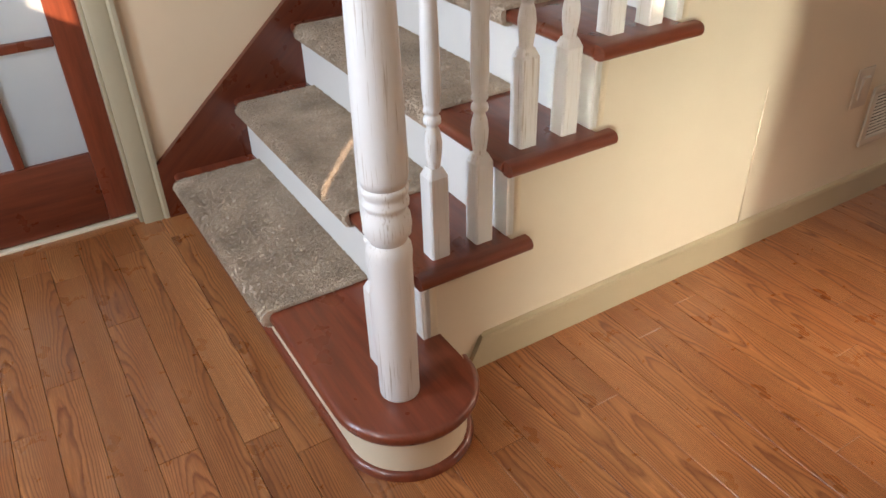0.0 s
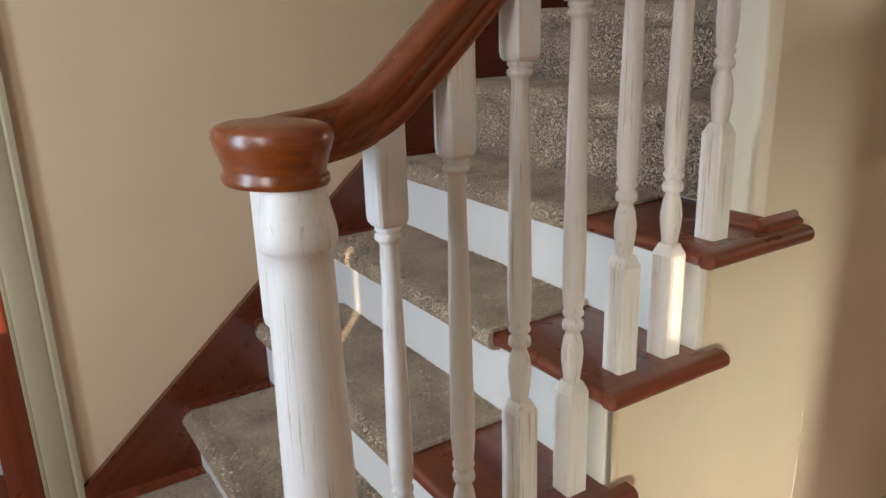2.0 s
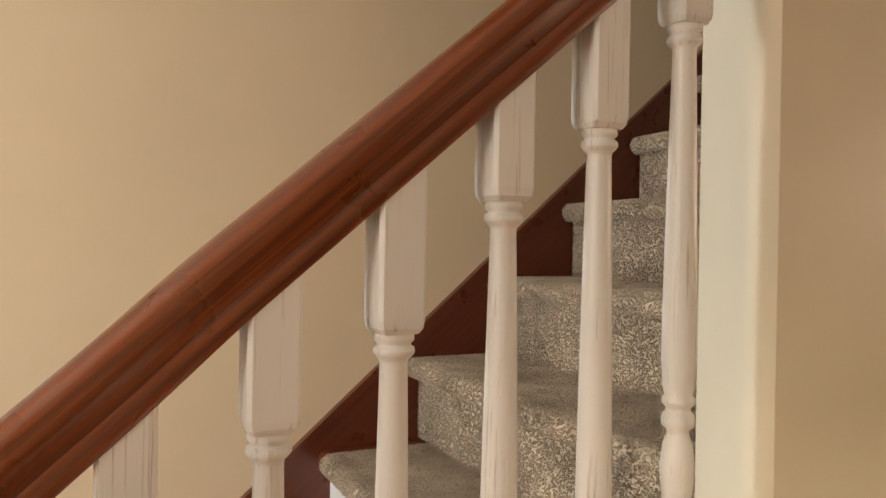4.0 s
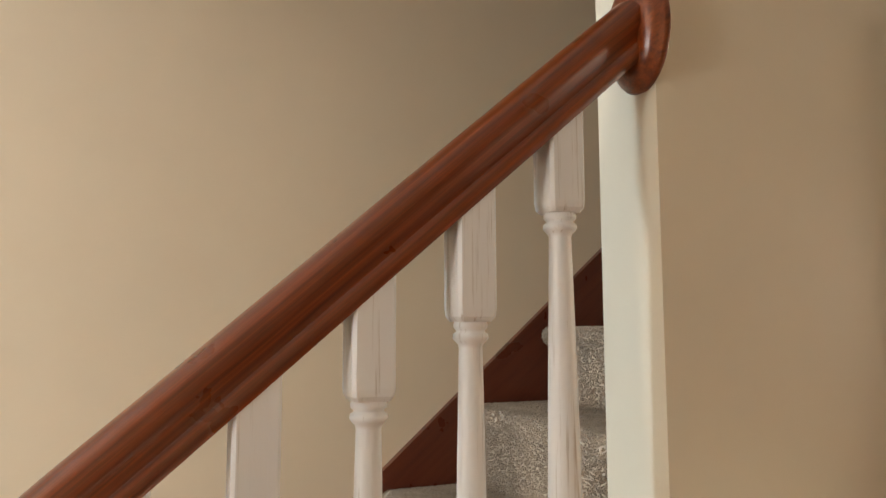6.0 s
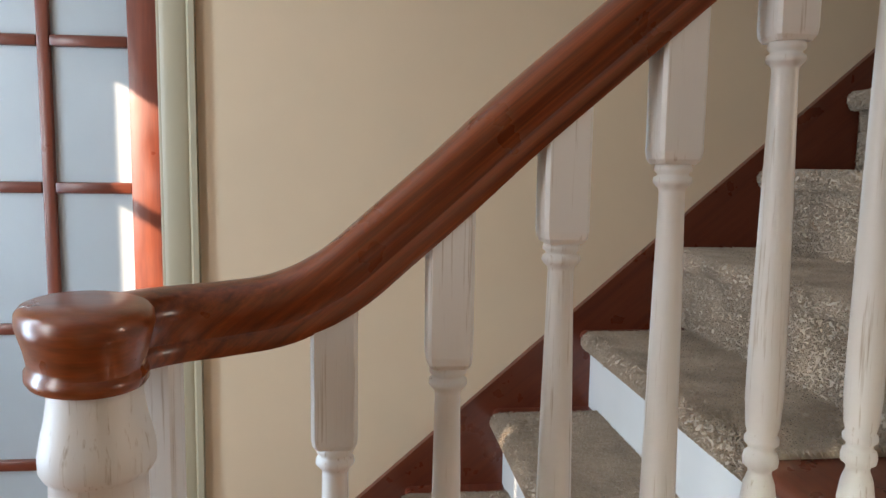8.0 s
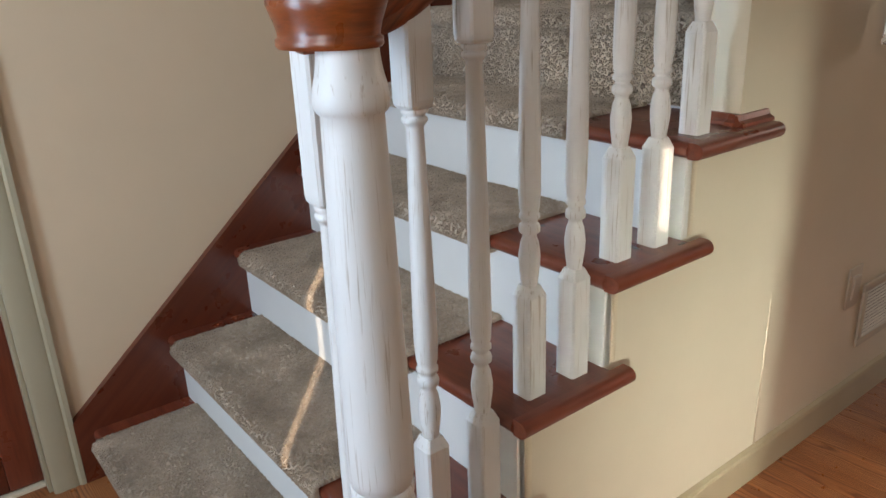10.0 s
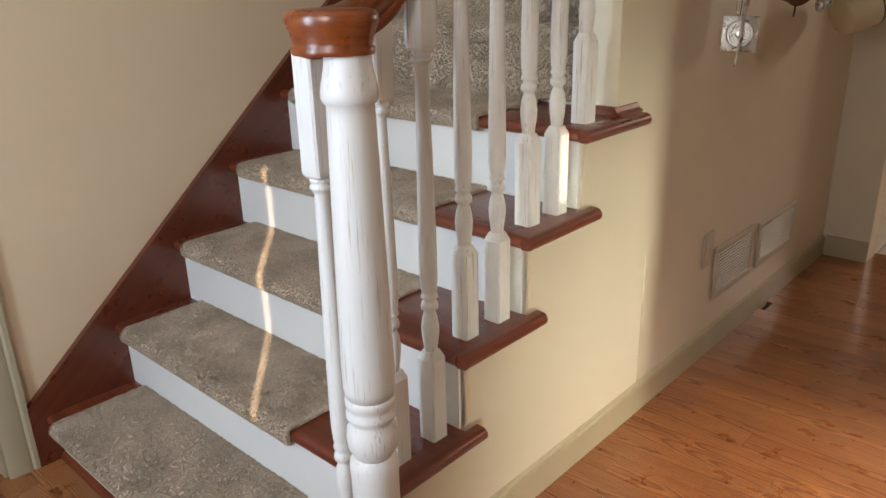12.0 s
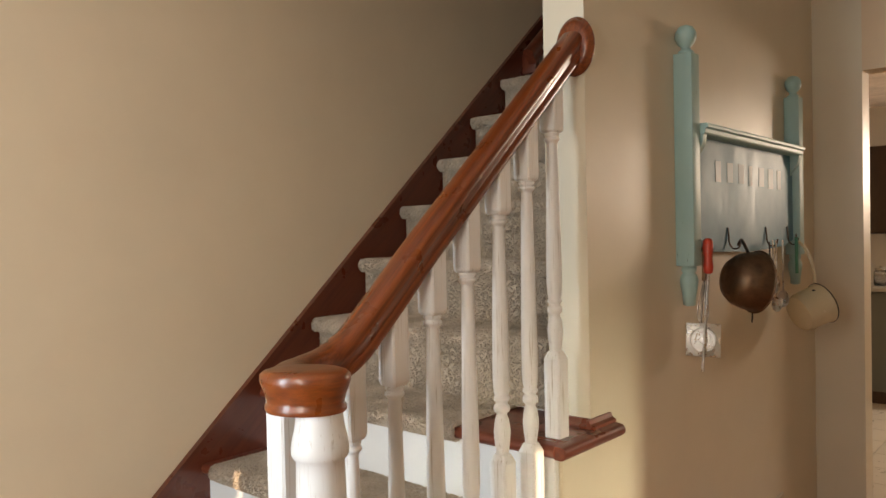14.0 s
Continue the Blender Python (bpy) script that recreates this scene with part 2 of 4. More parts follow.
def sweep(bm, path, prof):
    """A section of (side, up) pairs carried along a path, kept upright."""
    rings = []
    pts = [Vector(p) for p in path]
    for i, p in enumerate(pts):
        t = (pts[min(i + 1, len(pts) - 1)] - pts[max(i - 1, 0)]).normalized()
        side = t.cross(Vector((0, 0, 1))).normalized()
        up = side.cross(t).normalized()
        rings.append([bm.verts.new(p + side * a + up * b) for a, b in prof])
    n = len(prof)
    for a, b in zip(rings, rings[1:]):
        for i in range(n):
            bm.faces.new((a[i], a[(i + 1) % n], b[(i + 1) % n], b[i]))
    bm.faces.new(list(reversed(rings[0])))
    bm.faces.new(rings[-1])
    bmesh.ops.recalc_face_normals(bm, faces=bm.faces)
    return bm


def spline(pts, n=8):
    """Points on a smooth curve through the given ones."""
    p = [Vector(q) for q in pts]
    p = [2 * p[0] - p[1]] + p + [2 * p[-1] - p[-2]]
    out = []
    for i in range(1, len(p) - 2):
        for k in range(n):
            t = k / n
            out.append(0.5 * (2 * p[i] + (p[i + 1] - p[i - 1]) * t + (2 * p[i - 1] - 5 * p[i] + 4 * p[i + 1] - p[i + 2]) * t * t
                              + (3 * p[i] - p[i - 1] - 3 * p[i + 1] + p[i + 2]) * t ** 3))
    return out + [p[-2]]


def part(name, bm, material, parent=None, label="", smooth=True, angle=35):
    me = bpy.data.meshes.new(name)
    if smooth:
        for f in bm.faces:
            f.smooth = True
        lim = radians(angle)
        for e in bm.edges:
            if len(e.link_faces) == 2 and e.calc_face_angle(0) > lim:
                e.smooth = False
    bm.to_mesh(me)
    bm.free()
    me.materials.append(material)
    ob = new(name, me)
    if parent is not None:
        ob.parent = parent
    if label:
        tagged(ob, label)
    return ob


def thing(name, label, category, group="", kind="", at=(0, 0, 0)):
    ob = new(name)
    ob.location = at
    ob.empty_display_size = 0.05
    return tagged(ob, label, category, group, kind)


def solid(name, material, label, category, *b, bevel=0.0, kind="structure"):
    return tagged(part(name, box(bmesh.new(), *b, bevel=bevel), material), label, category, "", kind)


# ---- room shell ----
LEFT = -1.5
solid("floor", DARKGAP, "dark subfloor under the oak boards", "floor", LEFT, 6.6, -3.1, FARWALL + 0.2, FLOOR - 0.2, FLOOR - 0.016)
DOOR_L, DOOR_R, DOOR_T = -0.795, -0.050, 2.04
solid("wall_far", WALLPAINT, "plain beige painted stairwell wall", "wall", DOOR_R, 6.6, FARWALL, FARWALL + 0.12, FLOOR - 0.1, 5.2)
solid("wall_far_above_door", WALLPAINT, "plain beige painted wall above the glazed door", "wall", LEFT, DOOR_R, FARWALL, FARWALL + 0.12, DOOR_T + FLOOR, 5.2)
solid("wall_far_beside_door", WALLPAINT, "plain beige painted wall beside the glazed door", "wall", LEFT, DOOR_L, FARWALL, FARWALL + 0.12, FLOOR - 0.1, DOOR_T + FLOOR)
bm = prism(bmesh.new(), [(0.42, FLOOR - 0.1), (3.12, FLOOR - 0.1), (3.12, 5.2), (WALLX, 5.2), (WALLX, 5 * RISE - 0.01), (WALLX - 0.05, 5 * RISE - 0.03),
                         (nose(5) + 0.03, 5 * RISE - 0.03), (nose(5) + 0.03, 4 * RISE - 0.03), (nose(4) + 0.03, 4 * RISE - 0.03), (nose(4) + 0.03, 3 * RISE - 0.03),
                         (nose(3) + 0.03, 3 * RISE - 0.03), (nose(3) + 0.03, 2 * RISE - 0.03), (nose(2) + 0.03, 2 * RISE - 0.03), (nose(2) + 0.03, FLOOR - 0.1)], "y", 0.0, 0.115)
tagged(part("wall_stair", bm, STAIRWALL, smooth=False), "beige painted wall enclosing the stairs", "wall", "", "structure")


def wall_with_openings(name, x0, x1, y0, y1, z0, z1, holes, label):
    """A wall across x, cut by openings (y0, y1, z0, z1) that do not share a stretch of y."""
    bm = bmesh.new()
    y = y0
    for a, b, c, d in sorted(holes):
        box(bm, x0, x1, y, a, z0, z1)
        box(bm, x0, x1, a, b, z0, c)
        box(bm, x0, x1, a, b, d, z1)
        y = b
    box(bm, x0, x1, y, y1, z0, z1)
    return tagged(part(name, bm, WALLPAINT, smooth=False), label, "wall", "", "structure")


# narrow slots in the unseen entrance wall, placed to shape the low sun's streaks
wall_with_openings("wall_left", LEFT - 0.05, LEFT, -3.1, FARWALL, FLOOR - 0.1, 2.7,
                   [(-0.590, -0.395, 1.52, 2.36), (-1.760, -1.6915, 1.45, 2.15), (-2.87, -2.79, 2.25, 2.43)],
                   "unseen beige entrance wall with narrow slots that shape the sun")
bars = tagged(new("window_1"), "narrow entrance window with dark glazing bars", "window", "", "structure")
for z in (1.80, 2.08):
    part("glazing_bar", box(bmesh.new(), LEFT - 0.035, LEFT - 0.015, -0.589, -0.396, z - 0.013, z + 0.013), CREAM, bars)
solid("wall_behind", WALLPAINT, "plain beige painted wall", "wall", LEFT, 6.6, -3.22, -3.1, FLOOR - 0.1, 2.7)
# added out of view: its end casts the stair wall's light edge
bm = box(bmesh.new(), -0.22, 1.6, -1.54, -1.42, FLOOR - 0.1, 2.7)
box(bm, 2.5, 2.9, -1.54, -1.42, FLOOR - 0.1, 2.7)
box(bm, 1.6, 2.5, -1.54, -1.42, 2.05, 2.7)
tagged(part("partition_light_blocker", bm, WALLPAINT, smooth=False), "unseen beige partition that cuts the light, with an opening for a lamp", "wall", "", "structure")
solid("wall_end", WALLPAINT, "plain white kitchen wall", "wall", 6.6, 6.72, -3.1, 1.2, FLOOR - 0.1, 5.2)
solid("ceiling", CEIL, "white painted room ceiling", "ceiling", LEFT, 6.6, -3.1, 0.0, 2.55, 2.7)
solid("ceiling_hall", CEIL, "white painted hall ceiling", "ceiling", LEFT, 0.55, 0.0, FARWALL, 2.55, 2.7)
solid("ceiling_upper", CEIL, "white painted stairwell ceiling", "ceiling", LEFT - 0.05, 6.6, -0.2, 1.2, 5.2, 5.3)
# added above the view to keep stray sun off the far wall
solid("wall_upper_sun_block", WALLPAINT, "unseen beige wall closing off the upper stairwell", "wall", 0.43, WALLX, 0.0, 0.115, 2.55, 5.2)
solid("wall_upper_left", WALLPAINT, "unseen beige wall closing off the upper stairwell", "wall", 0.43, 0.55, 0.115, FARWALL, 2.7, 5.2)
solid("wall_return", STAIRWALL, "beige painted wall end beside the kitchen doorway", "wall", 3.0, 3.12, -0.19, 0.0, FLOOR - 0.1, 2.55)
solid("wall_under_stairs", WALLPAINT, "white kitchen wall under the landing", "wall", 3.01, 3.12, 0.115, FARWALL, FLOOR - 0.1, 2.4)
solid("wall_upper_side", WALLPAINT, "unseen beige wall closing off the upper stairwell", "wall", 3.12, 6.6, 0.0, 0.115, 2.55, 5.2)
solid("wall_over_doorway", WALLPAINT, "beige painted wall over the kitchen doorway", "wall", 3.0, 3.12, -1.1, -0.19, 2.06, 2.55)
solid("wall_doorway_far", WALLPAINT, "beige painted wall on the far side of the kitchen doorway", "wall", 3.0, 3.12, -3.1, -1.1, FLOOR - 0.1, 2.55)

# ---- staircase ----
stair = thing("staircase", "mahogany and white painted staircase with a rounded first step", "staircase", "", "structure")


def tread_outline_nose(x0, x1, z1, thick=0.03, rad=0.014):
    """Side view of a board with a rounded front edge."""
    zc = z1 - thick / 2
    pts = [(x1, z1 - thick), (x1, z1)]
    for i in range(7):
        a = math.pi / 2 + math.pi * i / 6
        pts.append((x0 + thick / 2 + thick / 2 * math.cos(a), zc + thick / 2 * math.sin(a)))
    return pts


def open_tread(k):
    x0, x1 = nose(k), nose(k) + 0.277
    bm = bmesh.new()
    prism(bm, tread_outline_nose(x0, nose(k + 1) + 0.03, k * RISE), "y", -0.02, SKIRT)
    part("tread", bm, MAHOG_Y, stair, "polished mahogany tread")
    # return nosing along the open end, longer than the board
    bm = bmesh.new()
    sec = []
    for i in range(7):
        a = math.pi / 2 + math.pi * i / 6
        sec.append((-0.035 + 0.015 * math.cos(a), (k * RISE - 0.015) + 0.015 * math.sin(a)))
    sec = [(-0.0195, k * RISE)] + sec + [(-0.0195, k * RISE - 0.03)]
    prism(bm, sec, "x", x0 + 0.006, x1)
    part("return_nosing", bm, MAHOG_X, stair, "rounded mahogany end nosing")


def riser(k, y0=0.0):
    bm = box(bmesh.new(), nose(k) + 0.028, nose(k) + 0.046, y0 - 0.004, SKIRT, (k - 1) * RISE if k > 1 else FLOOR, k * RISE - 0.03)
    part("riser", bm, WHITE, stair, "white painted riser", smooth=False)
    if k < 6:
        bm = box(bmesh.new(), nose(k) + 0.046, nose(k) + 0.064, -0.0045, 0.02, (k - 1) * RISE + 0.001, k * RISE - 0.031, 0.002)
        part("riser_return", bm, CREAM, stair, "cream painted riser end strip")


for k in range(2, 6):
    open_tread(k)
for k in range(2, 6):
    riser(k)
for k in range(6, STEPS + 1):
    part("riser", box(bmesh.new(), nose(k) + 0.028, nose(k) + 0.046, 0.116, SKIRT, (k - 1) * RISE, k * RISE - 0.03), WHITE, stair, smooth=False)
    bm = prism(bmesh.new(), tread_outline_nose(nose(k), nose(k + 1) + 0.03, k * RISE), "y", 0.116, SKIRT)
    part("tread", bm, MAHOG_Y, stair)

# first step with its rounded end
BC, BR = (0.216, -0.086), 0.153


def bull_outline(grow, back=0.352):
    """Plan of the first step; grow pushes the edge outwards."""
    r = BR + grow
    pts = [(back, 0.0), (back, SKIRT), (BC[0] - r, SKIRT)]
    for i in range(25):
        a = math.pi + math.pi * i / 24 * 1.0
        pts.append((BC[0] + r * math.cos(a), BC[1] + r * math.sin(a)))
    pts.append((back, -0.10))
    return pts


def bull_layer(rows):
    """Stack of plan outlines: rows of (grow, height)."""
    bm = bmesh.new()
    rings = [[bm.verts.new((x, y, z)) for x, y in bull_outline(g)] for g, z in rows]
    n = len(rings[0])
    for a, b in zip(rings, rings[1:]):
        for i in range(n):
            bm.faces.new((a[i], a[(i + 1) % n], b[(i + 1) % n], b[i]))
    bm.faces.new(list(reversed(rings[0])))
    bm.faces.new(rings[-1])
    bmesh.ops.recalc_face_normals(bm, faces=bm.faces)
    return bm


part("tread", bull_layer([(-0.014, 0.16), (-0.004, 0.163), (0.0, 0.171), (0.0, 0.179), (-0.004, 0.187), (-0.014, 0.19)]), MAHOG_Y, stair, "mahogany starting tread with a rounded end", angle=60)
part("riser", bull_layer([(-0.026, FLOOR), (-0.026, 0.161)]), CREAM, stair, "cream painted curved riser", angle=50)
part("shoe_moulding", bull_layer([(-0.013, FLOOR - 0.002), (-0.013, FLOOR + 0.007), (-0.018, FLOOR + 0.015), (-0.024, FLOOR + 0.018)]), MAHOG_Y, stair, "mahogany shoe moulding round the first step", angle=60)

# skirt board on the far wall
top = lambda x: 0.207 + 0.877 * x
bm = prism(bmesh.new(), [(0.0225, FLOOR - 0.01), (3.0, FLOOR - 0.01), (3.0, 2.39), (3.3, 2.39), (3.3, top(3.3)), (0.0225, top(0.0225))], "y", SKIRT, FARWALL)
part("skirt_board", bm, MAHOG_S, stair, "dark mahogany skirt board along the wall", smooth=False)

# stringer panel, a little proud of the wall
outline = [(nose(2) + 0.04, FLOOR + 0.02), (0.42, FLOOR + 0.06), (1.205, 0.70), (1.213, 0.93), (1.18, 5 * RISE - 0.031)]
for k in (5, 4, 3, 2):
    outline += [(nose(k) + 0.034, k * RISE - 0.031)] + ([(nose(k) + 0.034, (k - 1) * RISE - 0.031)] if k > 2 else [])
bm = prism(bmesh.new(), outline, "y", -0.004, 0.0)
part("stringer_panel", bm, STAIRWALL, stair, "cream painted stair side panel", smooth=False)


# ---- balusters ----
def square_block(bm, s, z0, z1, ch0=0.0, ch1=0.0, slope=None):
    """Square block with chamfered upright edges; slope cuts its top."""
    h, c = s / 2, 0.0035
    o = [(-h + c, -h), (h - c, -h), (h, -h + c), (h, h - c), (h - c, h), (-h + c, h), (-h, h - c), (-h, -h + c)]
    levels = []
    if ch0:
        levels += [(0.80, z0), (0.95, z0 + 0.4 * ch0), (1, z0 + ch0)]
    else:
        levels += [(1, z0)]
    levels += [(1, z1 - ch1), (0.62, z1)] if ch1 else [(1, z1)]
    rings = []
    for j, (f, z) in enumerate(levels):
        lift = slope if (slope and j == len(levels) - 1) else 0
        rings.append([bm.verts.new((x * f, y * f, z + lift * x)) for x, y in o])
    for a, b in zip(rings, rings[1:]):
        for i in range(8):
            bm.faces.new((a[i], a[(i + 1) % 8], b[(i + 1) % 8], b[i]))
    bm.faces.new(list(reversed(rings[0])))
    bm.faces.new(rings[-1])
    return bm


def baluster(neck, height, slope=0.85, label="white brushed-paint turned wooden baluster with square ends"):
    ob = thing("baluster", label, "baluster", "stair balusters")
    part("base_block", square_block(bmesh.new(), 0.042, 0.0, 0.2, 0, 0.018), BRUSHED, ob, smooth=False)
    low = [(0.0125, 0.165), (0.0135, 0.178), (0.0170, 0.205), (0.0178, 0.222), (0.0150, 0.243), (0.0112, 0.254), (0.0115, 0.258), (0.0165, 0.262), (0.0172, 0.268),
           (0.0160, 0.274), (0.0125, 0.277), (0.0125, 0.281), (0.0165, 0.285), (0.0165, 0.290), (0.0140, 0.294), (0.0160, 0.302), (0.0178, 0.33)]
    prof = [(r, h + 0.028) for r, h in low]
    for i in range(1, 9):
        f = i / 8
        prof.append((0.0182 - 0.0062 * f ** 1.2, 0.358 + (neck - 0.026 - 0.358) * f))
    prof += [(0.0128, neck - 0.0225), (0.0160, neck - 0.0195), (0.0182, neck - 0.0165), (0.0176, neck - 0.0120), (0.0146, neck - 0.0100), (0.0146, neck - 0.0085), (0.0174, neck - 0.0060), (0.0174, neck - 0.0025), (0.0155, neck + 0.002)]
    part("turned_shaft", lathe(bmesh.new(), prof, 20), BRUSHED, ob, angle=50)
    part("top_block", square_block(bmesh.new(), 0.042, neck, height, 0.012, 0, slope), BRUSHED, ob, smooth=False)
    return ob


def under(x):
    return 0.885 + 0.866 * x


def bal_x(i):
    """The balusters stand half a step apart."""
    return 0.366 + 0.105 * (i - 1)


b1 = baluster(0.701, 1.215 - 2 * RISE, 0.6)
b1.matrix_world = pose(bal_x(1), BAL_Y, 2 * RISE)
bal_b = baluster(0.775, under(bal_x(4)) - 3 * RISE + 0.012)
bal_b.matrix_world = pose(bal_x(4), BAL_Y, 3 * RISE)
bal_a = baluster(0.701, under(bal_x(3)) - 3 * RISE + 0.012)
bal_a.matrix_world = pose(bal_x(3), BAL_Y, 3 * RISE)
copy_thing(bal_b, pose(bal_x(2), BAL_Y, 2 * RISE))
copy_thing(bal_a, pose(bal_x(5), BAL_Y, 4 * RISE - 0.001))
copy_thing(bal_b, pose(bal_x(6), BAL_Y, 4 * RISE - 0.001))
copy_thing(bal_a, pose(bal_x(7), BAL_Y, 5 * RISE - 0.002))
b0 = baluster(0.80, 1.182 - RISE, 0.0)
b0.matrix_world = pose(0.212, -0.006, RISE)

# ---- newel post ----
NEWEL, CAP = (0.198, -0.104), (0.187, -0.088)
newel = thing("newel_post", "stout white brushed-paint turned newel post", "newel post", at=(*NEWEL, RISE))
part("base_drum", lathe(bmesh.new(), [(0.0385, 0), (0.0395, 0.004), (0.0395, 0.31), (0.041, 0.33), (0.0395, 0.343), (0.034, 0.351), (0.032, 0.355)], 40), BRUSHED, newel, angle=50)
part("turned_collar", lathe(bmesh.new(), [(0.032, 0.353), (0.034, 0.359), (0.0405, 0.370), (0.0425, 0.387), (0.0405, 0.405), (0.035, 0.415), (0.0345, 0.421), (0.040, 0.426), (0.0405, 0.433), (0.036, 0.439), (0.036, 0.445), (0.0405, 0.451), (0.041, 0.459), (0.038, 0.465)], 40), BRUSHED, newel, angle=50)
part("tapered_shaft", lathe(bmesh.new(), [(0.038, 0.463), (0.0415, 0.48), (0.042, 0.51), (0.0405, 0.60), (0.0385, 0.71), (0.036, 0.83), (0.0343, 0.905), (0.0338, 0.922), (0.0375, 0.925), (0.0402, 0.930), (0.0405, 0.940), (0.0385, 0.952), (0.0350, 0.966), (0.0330, 0.980), (0.0325, 0.994)], 40), BRUSHED, newel, angle=50)

# ---- handrail ----
rail = thing("handrail", "varnished reddish mahogany handrail ending in an oval cap", "handrail")
sect = [(-0.021, -0.031), (0.021, -0.031), (0.024, -0.026), (0.024, -0.017), (0.021, -0.013), (0.022, -0.006), (0.0265, 0.002), (0.029, 0.009), (0.0285, 0.016), (0.0245, 0.024), (0.017, 0.029), (0.008, 0.031),
        (0, 0.0316), (-0.008, 0.031), (-0.017, 0.029), (-0.0245, 0.024), (-0.0285, 0.016), (-0.029, 0.009), (-0.0265, 0.002), (-0.022, -0.006), (-0.021, -0.013), (-0.024, -0.017), (-0.024, -0.026)]
cz = lambda x: 0.921 + 0.866 * x
ry = BAL_Y
path = spline([(0.187, -0.075, 1.2035), (0.193, -0.048, 1.2035), (0.208, -0.022, 1.2035), (0.234, 0.0, 1.2035), (0.270, 0.013, 1.205), (0.32, ry, 1.2125), (0.37, ry, 1.237), (0.42, ry, 1.2795), (0.47, ry, 1.324), (0.53, ry, cz(0.53)), (0.60, ry, cz(0.6))], 6)
path += [Vector((x, ry, cz(x))) for x in (0.7, 0.8, 0.9, 1.0, 1.05, WALLX - 0.012)]
part("rail", sweep(bmesh.new(), path, sect), RAILWOOD, rail, angle=40)
bm = lathe(bmesh.new(), [(0.03, 1.179), (0.0450, 1.179), (0.0470, 1.182), (0.0470, 1.188), (0.0444, 1.191), (0.0448, 1.195), (0.0470, 1.205), (0.0505, 1.216), (0.0525, 1.223), (0.0518, 1.231), (0.048, 1.2355), (0.041, 1.238), (0.02, 1.239)], 48)
bmesh.ops.transform(bm, matrix=Matrix.Translation((*CAP, 0)) @ pose(0, 0, 0, 0, 0, 120) @ Matrix.Diagonal((1.25, 0.90, 1, 1)) @ pose(0, 0, 0, 0, 0, -120), verts=bm.verts)
part("newel_cap", bm, CAPWOOD, rail, "oval mahogany newel cap", angle=50)
bm = lathe(bmesh.new(), [(0.066, 0.0), (0.068, 0.005), (0.066, 0.009), (0.061, 0.012), (0.060, 0.016), (0.053, 0.021), (0.046, 0.023)], 40)
bmesh.ops.transform(bm, matrix=pose(WALLX, ry, cz(WALLX - 0.02), 0, -90, 0) @ Matrix.Diagonal((1.05, 0.78, 1, 1)), verts=bm.verts)
bmesh.ops.recalc_face_normals(bm, faces=bm.faces)
part("rosette", bm, RAILWOOD, rail, "oval mahogany wall rosette", angle=50)

# ---- baseboards and ridge ----
def base_section(side):
    return [(0, FLOOR - 0.014), (side * 0.014, FLOOR - 0.014), (side * 0.014, FLOOR + 0.078), (side * 0.011, FLOOR + 0.086), (0, FLOOR + 0.09)]


bm = prism(bmesh.new(), base_section(-1), "x", 0.46, 2.986)
for v in bm.verts:
    if v.co.x < 0.5:
        v.co.x -= 0.05 * (1 - min(1, max(0, (v.co.z - FLOOR) / 0.09)))
tagged(part("baseboard", bm, TRIM, smooth=False), "olive-beige painted baseboard under the stair wall", "baseboard", "", "structure")
bm = prism(bmesh.new(), [(3.0 + a, b) for a, b in base_section(-1)], "y", -0.19, -0.0145)
tagged(part("baseboard_return", bm, TRIM, smooth=False), "olive-beige painted baseboard on the wall end", "baseboard", "", "structure")
bm = lathe(bmesh.new(), [(0.0048, 0.0), (0.0048, 0.3), (0.0035, 0.38), (0.001, 0.42)], 12, (1.312, 0.002, FLOOR + 0.09))
tagged(part("trim_ridge", bm, STAIRWALL), "painted ridge of a filled wall joint", "trim", "", "structure")

# ---- glazed door ----
m, nt, n, l, b = mat("hazy_glass")
hz = noise_tex(nt, coords(nt, (6, 6, 4)), 1.0, 5, 0.6, 0.6)
b.inputs["Transmission Weight"].default_value = 0.74
b.inputs["IOR"].default_value = 1.45
l.new(ramp(nt, hz, [(0.35, (0.40,) * 3), (0.7, (0.46,) * 3)]), b.inputs["Roughness"])
l.new(ramp(nt, hz, [(0.3, (0.74, 0.78, 0.79)), (0.75, (0.80, 0.83, 0.83))]), b.inputs["Base Color"])
GLASS = m

door = tagged(new("door_1"), "mahogany glazed door with fifteen hazy glass panes, closed", "door", "", "structure")
y0, y1 = FARWALL + 0.052, FARWALL + 0.09
zb, zt = FLOOR + 0.012, FLOOR + DOOR_T - 0.012
xr, xl = DOOR_R - 0.004, DOOR_L + 0.004
part("stile", box(bmesh.new(), xr - 0.085, xr, y0, y1, zb, zt, 0.003), MAHOG_Z, door)
part("stile", box(bmesh.new(), xl, xl + 0.085, y0, y1, zb, zt, 0.003), MAHOG_Z, door)
part("bottom_rail", box(bmesh.new(), xl + 0.085, xr - 0.085, y0 + 0.001, y1 - 0.001, zb, 0.2855, 0.003), MAHOG_X, door)
part("top_rail", box(bmesh.new(), xl + 0.085, xr - 0.085, y0 + 0.001, y1 - 0.001, 1.938, zt, 0.003), MAHOG_X, door)
xs0, xs1 = xl + 0.085, xr - 0.085
pw = (xs1 - xs0 - 0.056) / 3
rows_z = [0.2855 + i * 0.3305 for i in range(6)]
for i in (1, 2):
    x = xs0 + i * pw + (i - 1) * 0.028
    part("muntin", box(bmesh.new(), x, x + 0.028, y0 + 0.003, y1 - 0.003, 0.2855, 1.938, 0.005), MAHOG_Z, door)
